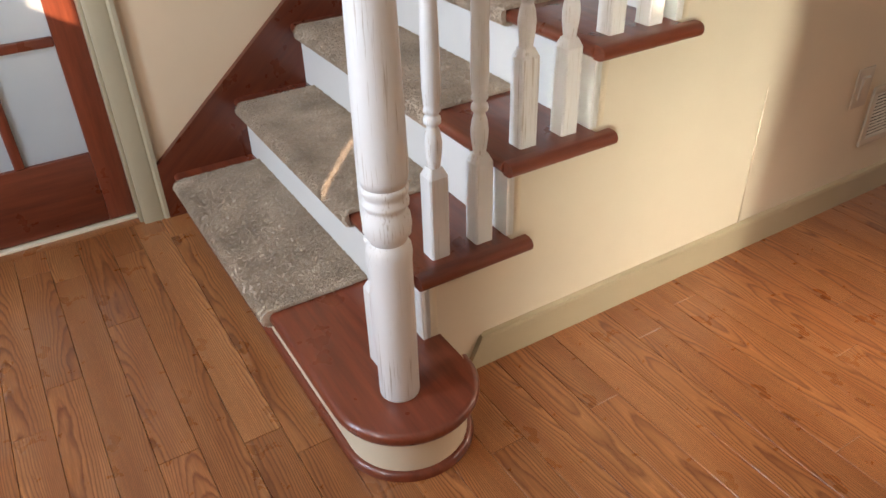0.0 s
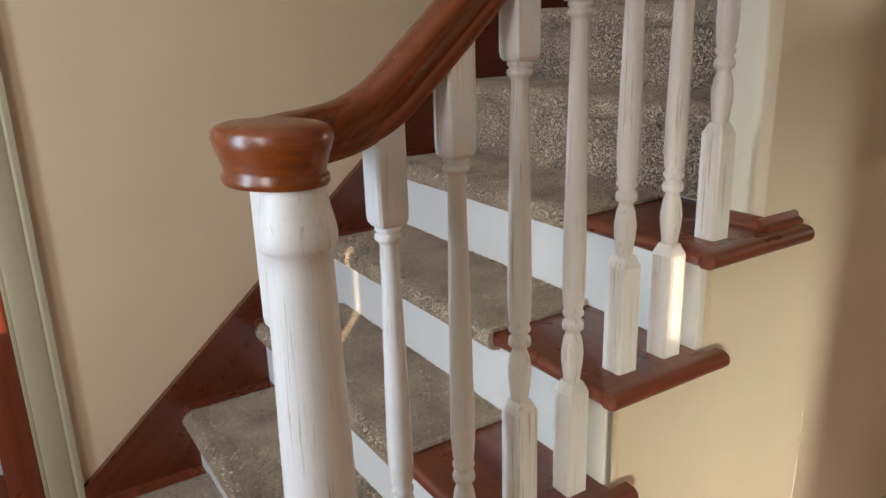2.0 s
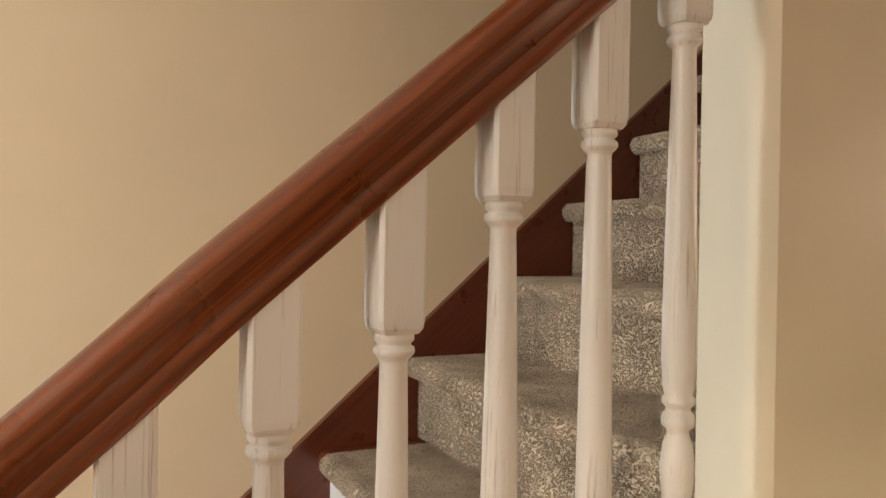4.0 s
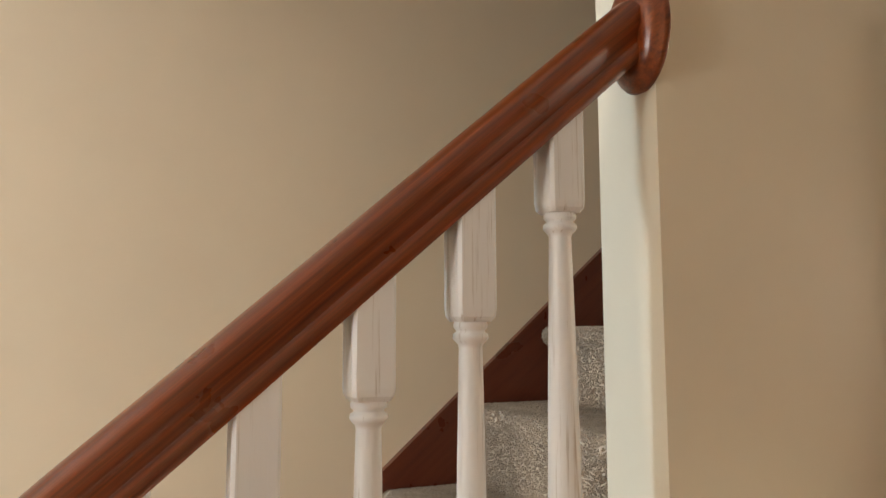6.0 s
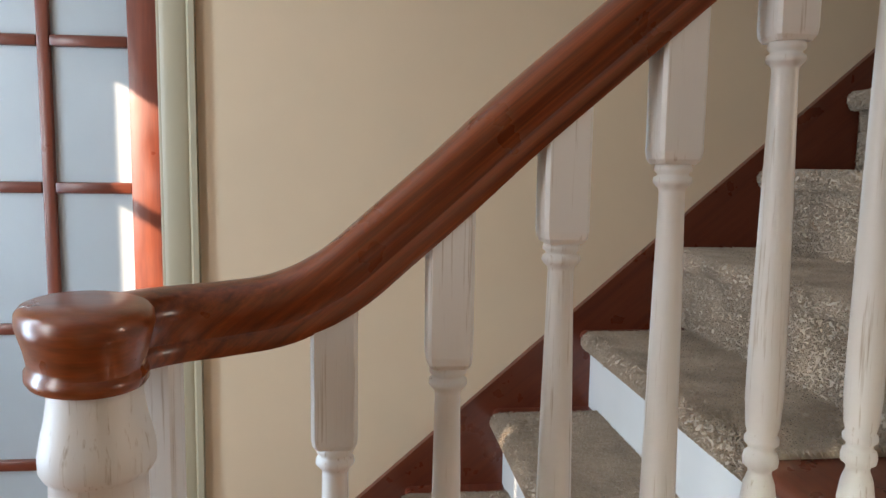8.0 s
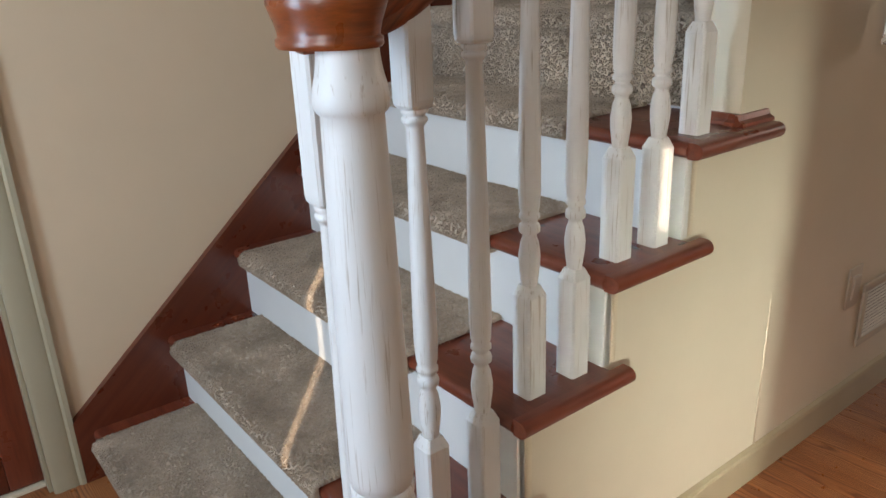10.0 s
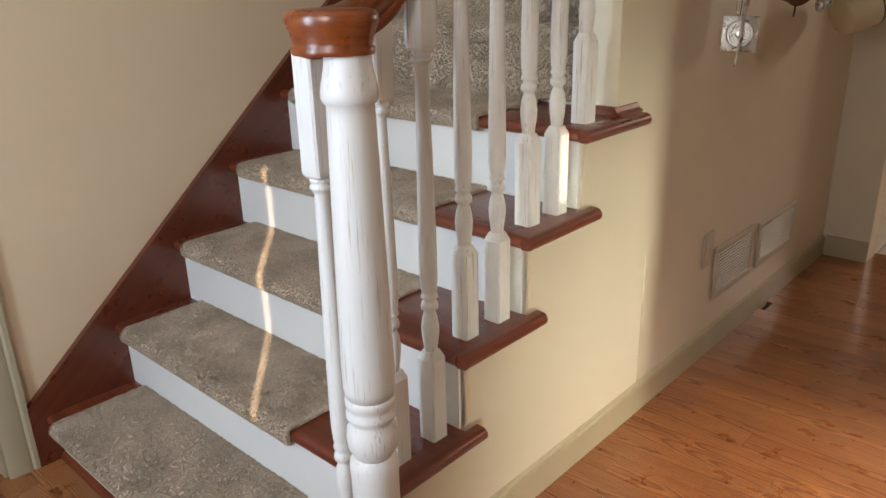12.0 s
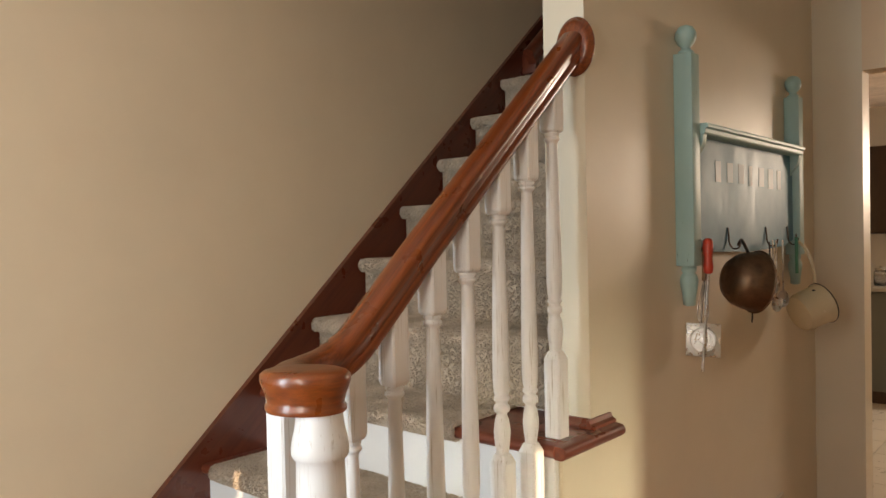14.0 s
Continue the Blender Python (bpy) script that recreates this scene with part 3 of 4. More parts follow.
for j in range(1, 5):
    for i in range(3):
        x = xs0 + i * (pw + 0.028)
        part("muntin", box(bmesh.new(), x, x + pw, y0 + 0.003, y1 - 0.003, rows_z[j] - 0.013, rows_z[j] + 0.013, 0.005), MAHOG_X, door)
for j in range(5):
    for i in range(3):
        x = xs0 + i * (pw + 0.028)
        p = part("pane", box(bmesh.new(), x - 0.002, x + pw + 0.002, FARWALL + 0.069, FARWALL + 0.073, rows_z[j] + (0.012 if j else -0.002), rows_z[j + 1] - (0.012 if j < 4 else -0.002)), GLASS, door, smooth=False)
        p.visible_shadow = False
bm = lathe(bmesh.new(), [(0.012, 0.0), (0.012, 0.03), (0.024, 0.04), (0.028, 0.052), (0.022, 0.064), (0.008, 0.068)], 20)
bmesh.ops.transform(bm, matrix=pose(xl + 0.045, y0, 1.0, 90, 0, 0), verts=bm.verts)
BRASS, nt, n, l, b = mat("aged_brass")
b.inputs["Base Color"].default_value, b.inputs["Metallic"].default_value, b.inputs["Roughness"].default_value = (0.55, 0.38, 0.16, 1), 1, 0.3
part("door_knob", bm, BRASS, door, "aged brass knob")

casing = tagged(new("door_casing"), "olive-beige moulded casing round the glazed door", "door casing", "", "structure")


def casing_strip(x0, x1, zlo, zhi, flip):
    w = x1 - x0
    pr = [(0, 0), (0, -0.012), (0.012, -0.017), (0.03, -0.015), (0.05, -0.017), (0.058, -0.013), (0.064, -0.02), (w, -0.02), (w, 0)]
    pts = [(x1 - a if flip else x0 + a, FARWALL + b) for a, b in pr]
    return prism(bmesh.new(), pts, "z", zlo, zhi)


part("casing_side", casing_strip(DOOR_R - 0.002, DOOR_R + 0.074, FLOOR - 0.014, FLOOR + DOOR_T + 0.08, False), TRIM, casing)
part("casing_side", casing_strip(DOOR_L - 0.08, DOOR_L + 0.002, FLOOR - 0.014, FLOOR + DOOR_T + 0.08, True), TRIM, casing)
part("casing_head", box(bmesh.new(), DOOR_L + 0.002, DOOR_R - 0.002, FARWALL - 0.018, FARWALL, FLOOR + DOOR_T, FLOOR + DOOR_T + 0.08, 0.004), TRIM, casing)
for a, b_ in ((DOOR_R - 0.012, DOOR_R - 0.0005), (DOOR_L + 0.0005, DOOR_L + 0.012)):
    part("jamb", box(bmesh.new(), a, b_, FARWALL + 0.001, FARWALL + 0.051, FLOOR, FLOOR + DOOR_T - 0.001, 0.002), TRIM, casing)
part("threshold", box(bmesh.new(), DOOR_L, DOOR_R, FARWALL + 0.040, FARWALL + 0.115, FLOOR - 0.014, FLOOR + 0.008, 0.003), CREAM, casing)
part("sill_board", box(bmesh.new(), DOOR_L, DOOR_R, FARWALL - 0.0005, FARWALL + 0.0395, FLOOR - 0.014, FLOOR - 0.0005), OAK, casing, "oak strip under the door")

# vestibule behind the glazed door
GREYWALL = paint("vestibule_paint", (0.52, 0.54, 0.54), 0.7, 0.06, 0.1)
solid("vestibule_wall_back", GREYWALL, "grey painted vestibule wall", "wall", -1.6, 0.8, 2.9, 3.0, FLOOR - 0.1, 2.5)
solid("vestibule_wall_left", GREYWALL, "grey painted vestibule wall", "wall", -1.7, -1.6, 1.2, 3.0, FLOOR - 0.1, 2.5)
solid("vestibule_wall_right", GREYWALL, "grey painted vestibule wall", "wall", 0.8, 0.9, 1.2, 3.0, FLOOR - 0.1, 2.5)
solid("vestibule_ceiling", CEIL, "white vestibule ceiling", "ceiling", -1.7, 0.9, 1.2, 3.0, 2.5, 2.6)
solid("vestibule_floor", paint("vestibule_tile", (0.45, 0.43, 0.4), 0.5), "pale vestibule floor", "floor", -1.7, 0.9, 1.2, 3.0, FLOOR - 0.1, FLOOR)


# ---- carpets ----
m, nt, n, l, b = mat("beige_carpet")
v = coords(nt)
c1 = ramp(nt, noise_tex(nt, v, 9, 4, 0.6), [(0.32, (0.42, 0.325, 0.235)), (0.68, (0.65, 0.52, 0.395))])
c2 = ramp(nt, noise_tex(nt, v, 105, 3, 0.7), [(0.30, (0.60, 0.54, 0.48)), (0.60, (1.0, 1.0, 1.0))])
l.new(mix(nt, 0.45, c1, c2, "MULTIPLY"), b.inputs["Base Color"])
b.inputs["Roughness"].default_value = 1.0
b.inputs["Sheen Weight"].default_value = 0.25
b.inputs["Sheen Roughness"].default_value = 0.6
bump(nt, b, noise_tex(nt, v, 260, 2), 0.5, 0.003)
CARPET = m


def tufts(name, outline, y0, y1, lines, parent, seed, mm=3.4, edge=0.0):
    """Short pile on the outer face of a carpet: outline is its open side view, normals to the left of the run."""
    rng = np.random.default_rng(seed)
    p = np.array(outline, float)
    d = np.diff(p, axis=0)
    ln = np.hypot(*d.T)
    n = int(ln.sum() * (y1 - y0) / (mm / 1000) ** 2)
    s_ = rng.uniform(0, ln.sum(), n)
    cum = np.r_[0, np.cumsum(ln)]
    i = np.clip(np.searchsorted(cum, s_, side="right") - 1, 0, len(ln) - 1)
    f = (s_ - cum[i]) / ln[i]
    xz = p[i] + d[i] * f[:, None]
    nv = np.stack([-d[i, 1], d[i, 0]], 1) / ln[i, None]
    flat = np.clip((np.abs(nv[:, 0]) - 0.7) / 0.25, 0, 1)  # the pile is pressed flatter on the risers
    y = rng.uniform(y0, y1, n)
    base = np.stack([xz[:, 0], y, xz[:, 1]], 1)
    nrm = np.stack([nv[:, 0], 0 * y, nv[:, 1]], 1)
    # pile leans outwards at the two ends
    near = np.clip(1 - np.minimum(y - y0, y1 - y) / 0.012, 0, 1) * np.where(y - y0 < y1 - y, -1, 1)
    nrm[:, 1] += near * 1.1
    patch = np.sin(base[:, 0] * 31 + 2 * np.sin(base[:, 1] * 23 + seed)) * np.sin(base[:, 1] * 27 + seed)
    lean = rng.normal(0, 0.34, (n, 3)) * (1 - 0.55 * flat)[:, None] + np.stack([0.35 * patch, 0.35 * np.roll(patch, 1) * 0, 0 * patch], 1)
    way = nrm + lean
    way /= np.linalg.norm(way, axis=1)[:, None]
    h = rng.uniform(0.005, 0.0125, n) * (1 + 0.22 * patch) * (1 - 0.35 * flat)
    a = np.cross(way, rng.normal(0, 1, (n, 3)))
    a /= np.linalg.norm(a, axis=1)[:, None]
    c = np.cross(way, a)
    w = (rng.uniform(0.0016, 0.0026, n) * mm / 3.4)[:, None]
    low = base - nrm * 0.002
    mid = [low + w * (math.cos(t) * a + math.sin(t) * c) for t in (0, 2.1, 4.2)]
    tip = base + way * h[:, None]
    verts = np.stack([*mid, tip], 1).reshape(-1, 3)
    k = np.arange(n)[:, None] * 4
    faces = np.concatenate([k + [0, 1, 3], k + [1, 2, 3], k + [2, 0, 3]], 1).reshape(-1, 3)
    me = bpy.data.meshes.new(name)
    me.from_pydata(verts.tolist(), [], faces.tolist())
    me.materials.append(CARPET)
    ob = new(name, me)
    ob.parent = parent
    return tagged(ob, "", "", "", "stuff")


def carpet_piece(k, y0, y1, riser_too, mm):
    lab = "beige shaggy carpet tread pad on the wooden step" if not riser_too else "beige shaggy carpet wrapped over step and riser"
    ob = thing("stair_carpet", lab, "carpet", "stair carpets")
    top = k * RISE + 0.010
    xf, back = nose(k) - (0.030 if k == 1 else 0.040 if riser_too else 0.016), nose(k + 1) + (0.027 if k < 5 else 0.012)
    if k == STEPS:
        back = nose(k) + 0.26
    arc = [(back, top)]
    for i in range(9):
        a = math.pi / 2 + math.pi * i / 8 * (1.12 if riser_too else 0.98)
        arc.append((xf + 0.022 + 0.022 * math.cos(a), top - 0.022 + 0.022 * math.sin(a) * (1 if i < 5 else 1.0)))
    if riser_too:
        xr = nose(k) - 0.005
        arc += [(xr, top - 0.046), (xr, (k - 1) * RISE + 0.012)]
        inner = [(xr + 0.014, (k - 1) * RISE + 0.012), (xr + 0.0145, k * RISE - 0.031), (nose(k) + 0.02, k * RISE - 0.0305)]
    else:
        arc += [(nose(k) + 0.018, top - 0.044)]
        inner = [(nose(k) + 0.02, k * RISE - 0.031)]
    inner += [(nose(k) - 0.001, k * RISE - 0.028), (nose(k) - 0.0015, k * RISE + 0.001), (back, k * RISE + 0.001)]
    part("backing", prism(bmesh.new(), arc + inner, "y", y0, y1), CARPET, ob)
    tufts("carpet_surface", arc, y0 - 0.001, y1 + 0.001, None, ob, k, mm)
    return ob


for k in range(1, 6):
    carpet_piece(k, 0.262, 1.005, False, 3.2)
for k in range(6, STEPS + 1):
    carpet_piece(k, 0.13, 1.062, True, 3.3 if k < 9 else 4.6)
solid("landing_floor", CARPET, "beige carpeted upper landing", "floor", nose(STEPS) + 0.26, 6.6, 0.116, FARWALL, 2.4, STEPS * RISE + 0.012)

# cove moulding where the wall end stands on the fifth tread
bm = prism(bmesh.new(), [(0, 0), (-0.020, 0), (-0.019, 0.006), (-0.010, 0.011), (-0.006, 0.020), (0, 0.021)], "y", 0.0, 0.115)
for v in bm.verts:
    v.co = Vector((WALLX + v.co.x, v.co.y, 5 * RISE + v.co.z))
part("cove_moulding", bm, MAHOG_Y, stair, "small mahogany cove moulding at the wall foot")
bm = prism(bmesh.new(), [(0, 0), (-0.020, 0), (-0.019, 0.006), (-0.010, 0.011), (-0.006, 0.020), (0, 0.021)], "x", WALLX - 0.02, 1.20)
for v in bm.verts:
    v.co.z += 5 * RISE
part("cove_moulding", bm, MAHOG_X, stair, "small mahogany cove moulding at the wall foot")

# short handrail on the far wall higher up
wall_rail = thing("wall_handrail", "dark mahogany handrail fixed to the far stairwell wall", "handrail")
wz = lambda x: 2.23 + 0.85 * (x - 2.36)
part("rail", sweep(bmesh.new(), [(x, 1.0, wz(x)) for x in (2.34, 2.7, 3.05)], [(a * 0.9, b * 1.2) for a, b in sect]), MAHOG_X, wall_rail, angle=40)
part("bracket", box(bmesh.new(), 2.385, 2.42, 1.0, FARWALL, 2.15, 2.24, 0.004), MAHOG_Z, wall_rail)
part("bracket", box(bmesh.new(), 2.985, 3.02, 1.0, FARWALL, 2.66, 2.75, 0.004), MAHOG_Z, wall_rail)


# ---- wall plates and vents ----
def vent(x0, x1, z0, z1):
    ob = thing("wall_vent", "white enamelled slotted return-air vent low on the wall", "vent", "low wall vents", at=(x0, 0, z0))
    w, h, f = x1 - x0, z1 - z0, 0.022
    # near-black sheet: the shade between the slats is put into its colour
    part("backing", box(bmesh.new(), f, w - f, -0.0035, -0.0005, f, h - f), DARKGAP, ob, smooth=False)
    for b in ((0, w, 0, f), (0, w, h - f, h), (0, f, f, h - f), (w - f, w, f, h - f)):
        part("frame", box(bmesh.new(), b[0], b[1], -0.009, -0.0005, b[2], b[3], 0.0025), VENTWHITE, ob)
    n = int((h - 2 * f) / 0.0105)
    for i in range(n):
        zc = f + (i + 0.5) * (h - 2 * f) / n
        bm = box(bmesh.new(), f, w - f, -0.0030, 0.0030, -0.001, 0.001)
        bmesh.ops.transform(bm, matrix=pose(0, -0.006, zc, 35, 0, 0), verts=bm.verts)
        part("slat", bm, VENTWHITE, ob, smooth=False)
    for sx in (0.011, w - 0.011):
        bm = lathe(bmesh.new(), [(0.004, 0), (0.003, 0.002)], 8)
        bmesh.ops.transform(bm, matrix=pose(sx, -0.009, h / 2, 90, 0, 0), verts=bm.verts)
        part("screw", bm, VENTWHITE, ob)


vent(1.79, 2.11, 0.235, 0.42)
vent(2.165, 2.53, 0.235, 0.408)
plate = thing("switch_plate", "white plastic rocker switch plate on the wall", "switch")
part("plate", box(bmesh.new(), 1.690, 1.760, -0.006, -0.0005, 0.377, 0.492, 0.002), VENTWHITE, plate)
bm = box(bmesh.new(), -0.0165, 0.0165, -0.006, 0.004, -0.033, 0.033, 0.002)
bmesh.ops.transform(bm, matrix=pose(1.725, -0.006, 0.4345, 4, 0, 0), verts=bm.verts)
part("rocker", bm, VENTWHITE, plate)

# ---- teal wall rack ----
m, nt, n, l, b = mat("teal_paint")
tv = coords(nt, (7, 7, 3))
wear = ramp(nt, noise_tex(nt, coords(nt, (60, 60, 14)), 1.0, 4, 0.7), [(0.66, (0, 0, 0)), (0.74, (1, 1, 1))])
l.new(mix(nt, wear, ramp(nt, noise_tex(nt, tv, 1.0, 4), [(0.3, (0.28, 0.47, 0.46)), (0.7, (0.36, 0.56, 0.55))]), (0.05, 0.05, 0.045)), b.inputs["Base Color"])
b.inputs["Roughness"].default_value = 0.45
bump(nt, b, noise_tex(nt, tv, 9.0, 4), 0.15, 0.001)
TEAL = m
m, nt, n, l, b = mat("blue_board_paint")
l.new(ramp(nt, noise_tex(nt, coords(nt, (5, 5, 5)), 1.0, 5, 0.65), [(0.3, (0.07, 0.21, 0.29)), (0.7, (0.13, 0.30, 0.39))]), b.inputs["Base Color"])
l.new(ramp(nt, noise_tex(nt, coords(nt, (12, 12, 4)), 1.0, 4), [(0.3, (0.38,) * 3), (0.7, (0.55,) * 3)]), b.inputs["Roughness"])
b.inputs["Specular IOR Level"].default_value = 0.16
BLUEBOARD = m


def metal(name, color, rough):
    m, nt, n, l, b = mat(name)
    l.new(ramp(nt, noise_tex(nt, coords(nt, (30, 30, 30)), 1.0, 4), [(0.3, tuple(x * 0.7 for x in color)), (0.7, color)]), b.inputs["Base Color"])
    b.inputs["Metallic"].default_value = 1.0
    l.new(ramp(nt, noise_tex(nt, coords(nt, (50, 50, 50)), 1.0, 3), [(0.3, (rough * 0.7,) * 3), (0.7, (rough * 1.4,) * 3)]), b.inputs["Roughness"])
    return m


IRON = metal("dark_iron", (0.10, 0.09, 0.08), 0.5)
STEEL = metal("worn_steel", (0.62, 0.60, 0.56), 0.3)
COPPER = metal("tarnished_copper", (0.17, 0.10, 0.06), 0.5)
RED = paint("red_handle_paint", (0.55, 0.055, 0.03), 0.3, 0.15, 0.02)
ENAMEL = paint("cream_enamel", (0.62, 0.52, 0.35), 0.25, 0.1, 0.02)
GREEN = paint("green_handle_paint", (0.03, 0.22, 0.14), 0.35, 0.1, 0.02)
TANWOOD = wood("pale_handle_wood", (0.20, 0.10, 0.05), (0.36, 0.20, 0.10), (0.46, 0.28, 0.15), (20, 20, 3), 0.5)

HANG = (-0.028, 0, 0)
rack = thing("wall_rack", "teal painted wooden wall rack made from a headboard, with hooks", "wall rack", at=HANG)
for x in (1.63, 2.632):
    post = part("post", box(bmesh.new(), x, x + 0.055, -0.056, -0.001, 1.316, 1.925, 0.003), TEAL, rack)
    part("finial", lathe(bmesh.new(), [(0.021, 0.0), (0.022, 0.008), (0.014, 0.014), (0.013, 0.02), (0.024, 0.032), (0.030, 0.048), (0.029, 0.064), (0.020, 0.078), (0.008, 0.084), (0.001, 0.085)], 22, (x + 0.0275, -0.0285, 1.924)), TEAL, rack, angle=60)
    part("foot", lathe(bmesh.new(), [(0.010, 0.0), (0.017, 0.003), (0.019, 0.03), (0.024, 0.058), (0.026, 0.075), (0.022, 0.090), (0.017, 0.095), (0.021, 0.102), (0.021, 0.117)], 22, (x + 0.0275, -0.0285, 1.20)), TEAL, rack, angle=60)
bm = prism(bmesh.new(), [(1.686, 1.375), (1.80, 1.352), (2.15, 1.342), (2.52, 1.352), (2.631, 1.375), (2.631, 1.695), (1.686, 1.695)], "y", -0.03, -0.010)
board = part("back_board", bm, BLUEBOARD, rack, "glossy blue-grey painted board", smooth=False)
part("shelf", prism(bmesh.new(), [(-0.031, 1.696), (-0.066, 1.696), (-0.070, 1.701), (-0.070, 1.712), (-0.078, 1.716), (-0.078, 1.724), (-0.074, 1.728), (-0.004, 1.728), (-0.004, 1.696)], "x", 1.687, 2.630), TEAL, rack, "narrow moulded teal shelf")
for x in (1.69, 2.60):
    part("shelf_bracket", prism(bmesh.new(), [(-0.031, 1.6955), (-0.064, 1.6955), (-0.060, 1.67), (-0.046, 1.645), (-0.034, 1.635), (-0.031, 1.62)], "x", x, x + 0.024), TEAL, rack)
# worn, unreadable lettering along the top of the board
SMUDGE = paint("worn_lettering", (0.25, 0.34, 0.37), 0.5, 0.3, 0.0)
rg = random.Random(5)
for i in range(7):
    x = 1.86 + i * 0.098
    part("letter_bar", box(bmesh.new(), x, x + 0.03 + 0.025 * rg.random(), -0.0312, -0.0302, 1.56 + 0.01 * rg.random(), 1.632), SMUDGE, board, smooth=False)


def tube(bm, pts, r, seg=8):
    ring = [(r * math.cos(2 * math.pi * i / seg), r * math.sin(2 * math.pi * i / seg)) for i in range(seg)]
    pts = [Vector(p) for p in pts]
    rings = []
    ref = Vector((0.3, 0.5, 0.81))
    for i, p in enumerate(pts):
        t = (pts[min(i + 1, len(pts) - 1)] - pts[max(i - 1, 0)]).normalized()
        u = t.cross(ref).normalized()
        w = t.cross(u).normalized()
        rings.append([bm.verts.new(p + u * a + w * b) for a, b in ring])
    for a, b in zip(rings, rings[1:]):
        for i in range(seg):
            bm.faces.new((a[i], a[(i + 1) % seg], b[(i + 1) % seg], b[i]))
    bm.faces.new(list(reversed(rings[0])))
    bm.faces.new(rings[-1])
    bmesh.ops.recalc_face_normals(bm, faces=bm.faces)
    return bm


HOOKS = (1.722, 1.955, 2.314, 2.555)
for x in HOOKS:
    part("hook", tube(bmesh.new(), spline([(x, -0.031, 1.425), (x, -0.034, 1.40), (x, -0.036, 1.375), (x, -0.048, 1.358), (x, -0.066, 1.362), (x, -0.072, 1.382)], 4), 0.0028), IRON, rack, "dark iron hook")

# ---- things hanging on the rack ----
steel = thing("sharpening_steel", "sharpening steel with a red wooden handle hanging on a hook", "kitchen tool", at=HANG)
bm = lathe(bmesh.new(), [(0.006, 0.0), (0.013, 0.004), (0.0145, 0.02), (0.012, 0.045), (0.015, 0.075), (0.014, 0.095), (0.008, 0.102), (0.002, 0.103)], 16, (1.695, -0.070, 1.292))
part("handle", bm, RED, steel, "red painted handle")
part("rod", tube(bmesh.new(), [(1.695, -0.070, 1.294), (1.665, -0.072, 1.16), (1.632, -0.075, 1.018)], 0.0042, 10), STEEL, steel, "round steel rod")
whisk = thing("wire_whisk", "wire whisk with a brown wooden handle", "kitchen tool", at=HANG)
part("handle", tube(bmesh.new(), [(1.722, -0.05, 1.372), (1.718, -0.048, 1.27)], 0.007, 10), TANWOOD, whisk)
for k in range(4):
    dx = 0.018 * math.cos(k * 0.8)
    dy = 0.018 * math.sin(k * 0.8)
    part("wire", tube(bmesh.new(), spline([(1.718, -0.048, 1.272), (1.715 + dx, -0.046 + dy * 0.7, 1.21), (1.713 + dx * 1.2, -0.045 + dy * 0.8, 1.165), (1.712, -0.045, 1.14), (1.713 - dx * 1.2, -0.045 - dy * 0.8, 1.165), (1.715 - dx, -0.046 - dy * 0.7, 1.21), (1.718, -0.048, 1.272)], 4), 0.0012, 6), STEEL, whisk)
tin = thing("square_tin", "square stamped metal mould with a round hollow", "baking tin", at=HANG)
bm = bmesh.new()
S2 = 0.048
box(bm, -S2, S2, -S2, S2, -0.004, 0.004, 0.003)
lathe(bm, [(0.040, 0.003), (0.040, 0.008), (0.036, 0.009), (0.034, 0.006), (0.028, 0.006), (0.027, 0.010), (0.021, 0.010), (0.020, 0.006), (0.012, 0.006), (0.010, 0.011), (0.001, 0.012)], 32)
tm = look((1.672, -0.062, 1.102), (-0.47, -0.95, 1.4)) @ pose(0, 0, 0, 0, 180, 2)
bmesh.ops.transform(bm, matrix=tm, verts=bm.verts)
part("stamped_plate", bm, STEEL, tin)
part("hang_wire", tube(bmesh.new(), spline([(1.69, -0.05, 1.145), (1.70, -0.05, 1.20), (1.715, -0.055, 1.30), (1.722, -0.06, 1.358)], 4), 0.001, 6), IRON, tin)

pan = thing("copper_pan", "dark tarnished copper pan hanging by its handle", "pan", at=HANG)
bm = bmesh.new()
prof = [(0.001, 0.0), (0.030, 0.002), (0.052, 0.012), (0.066, 0.032), (0.074, 0.060), (0.078, 0.085), (0.082, 0.088), (0.079, 0.089), (0.072, 0.062), (0.062, 0.034), (0.048, 0.016), (0.001, 0.006)]
lathe(bm, [(r * 1.15, h * 1.1) for r, h in prof], 36)
bmesh.ops.transform(bm, matrix=look((1.765, -0.098, 1.275), (2.2, -0.42, 1.20)) @ pose(0, 0, 0, 180, 0, 0), verts=bm.verts)
part("bowl", bm, COPPER, pan)
part("handle", tube(bmesh.new(), spline([(1.862, -0.125, 1.35), (1.90, -0.10, 1.375), (1.935, -0.08, 1.385), (1.955, -0.064, 1.37)], 4), 0.005), IRON, pan, "iron handle")
part("loop", tube(bmesh.new(), spline([(1.866, -0.135, 1.178), (1.858, -0.138, 1.16), (1.864, -0.134, 1.14), (1.876, -0.13, 1.142), (1.879, -0.13, 1.16), (1.872, -0.13, 1.178)], 4), 0.0022), IRON, pan)


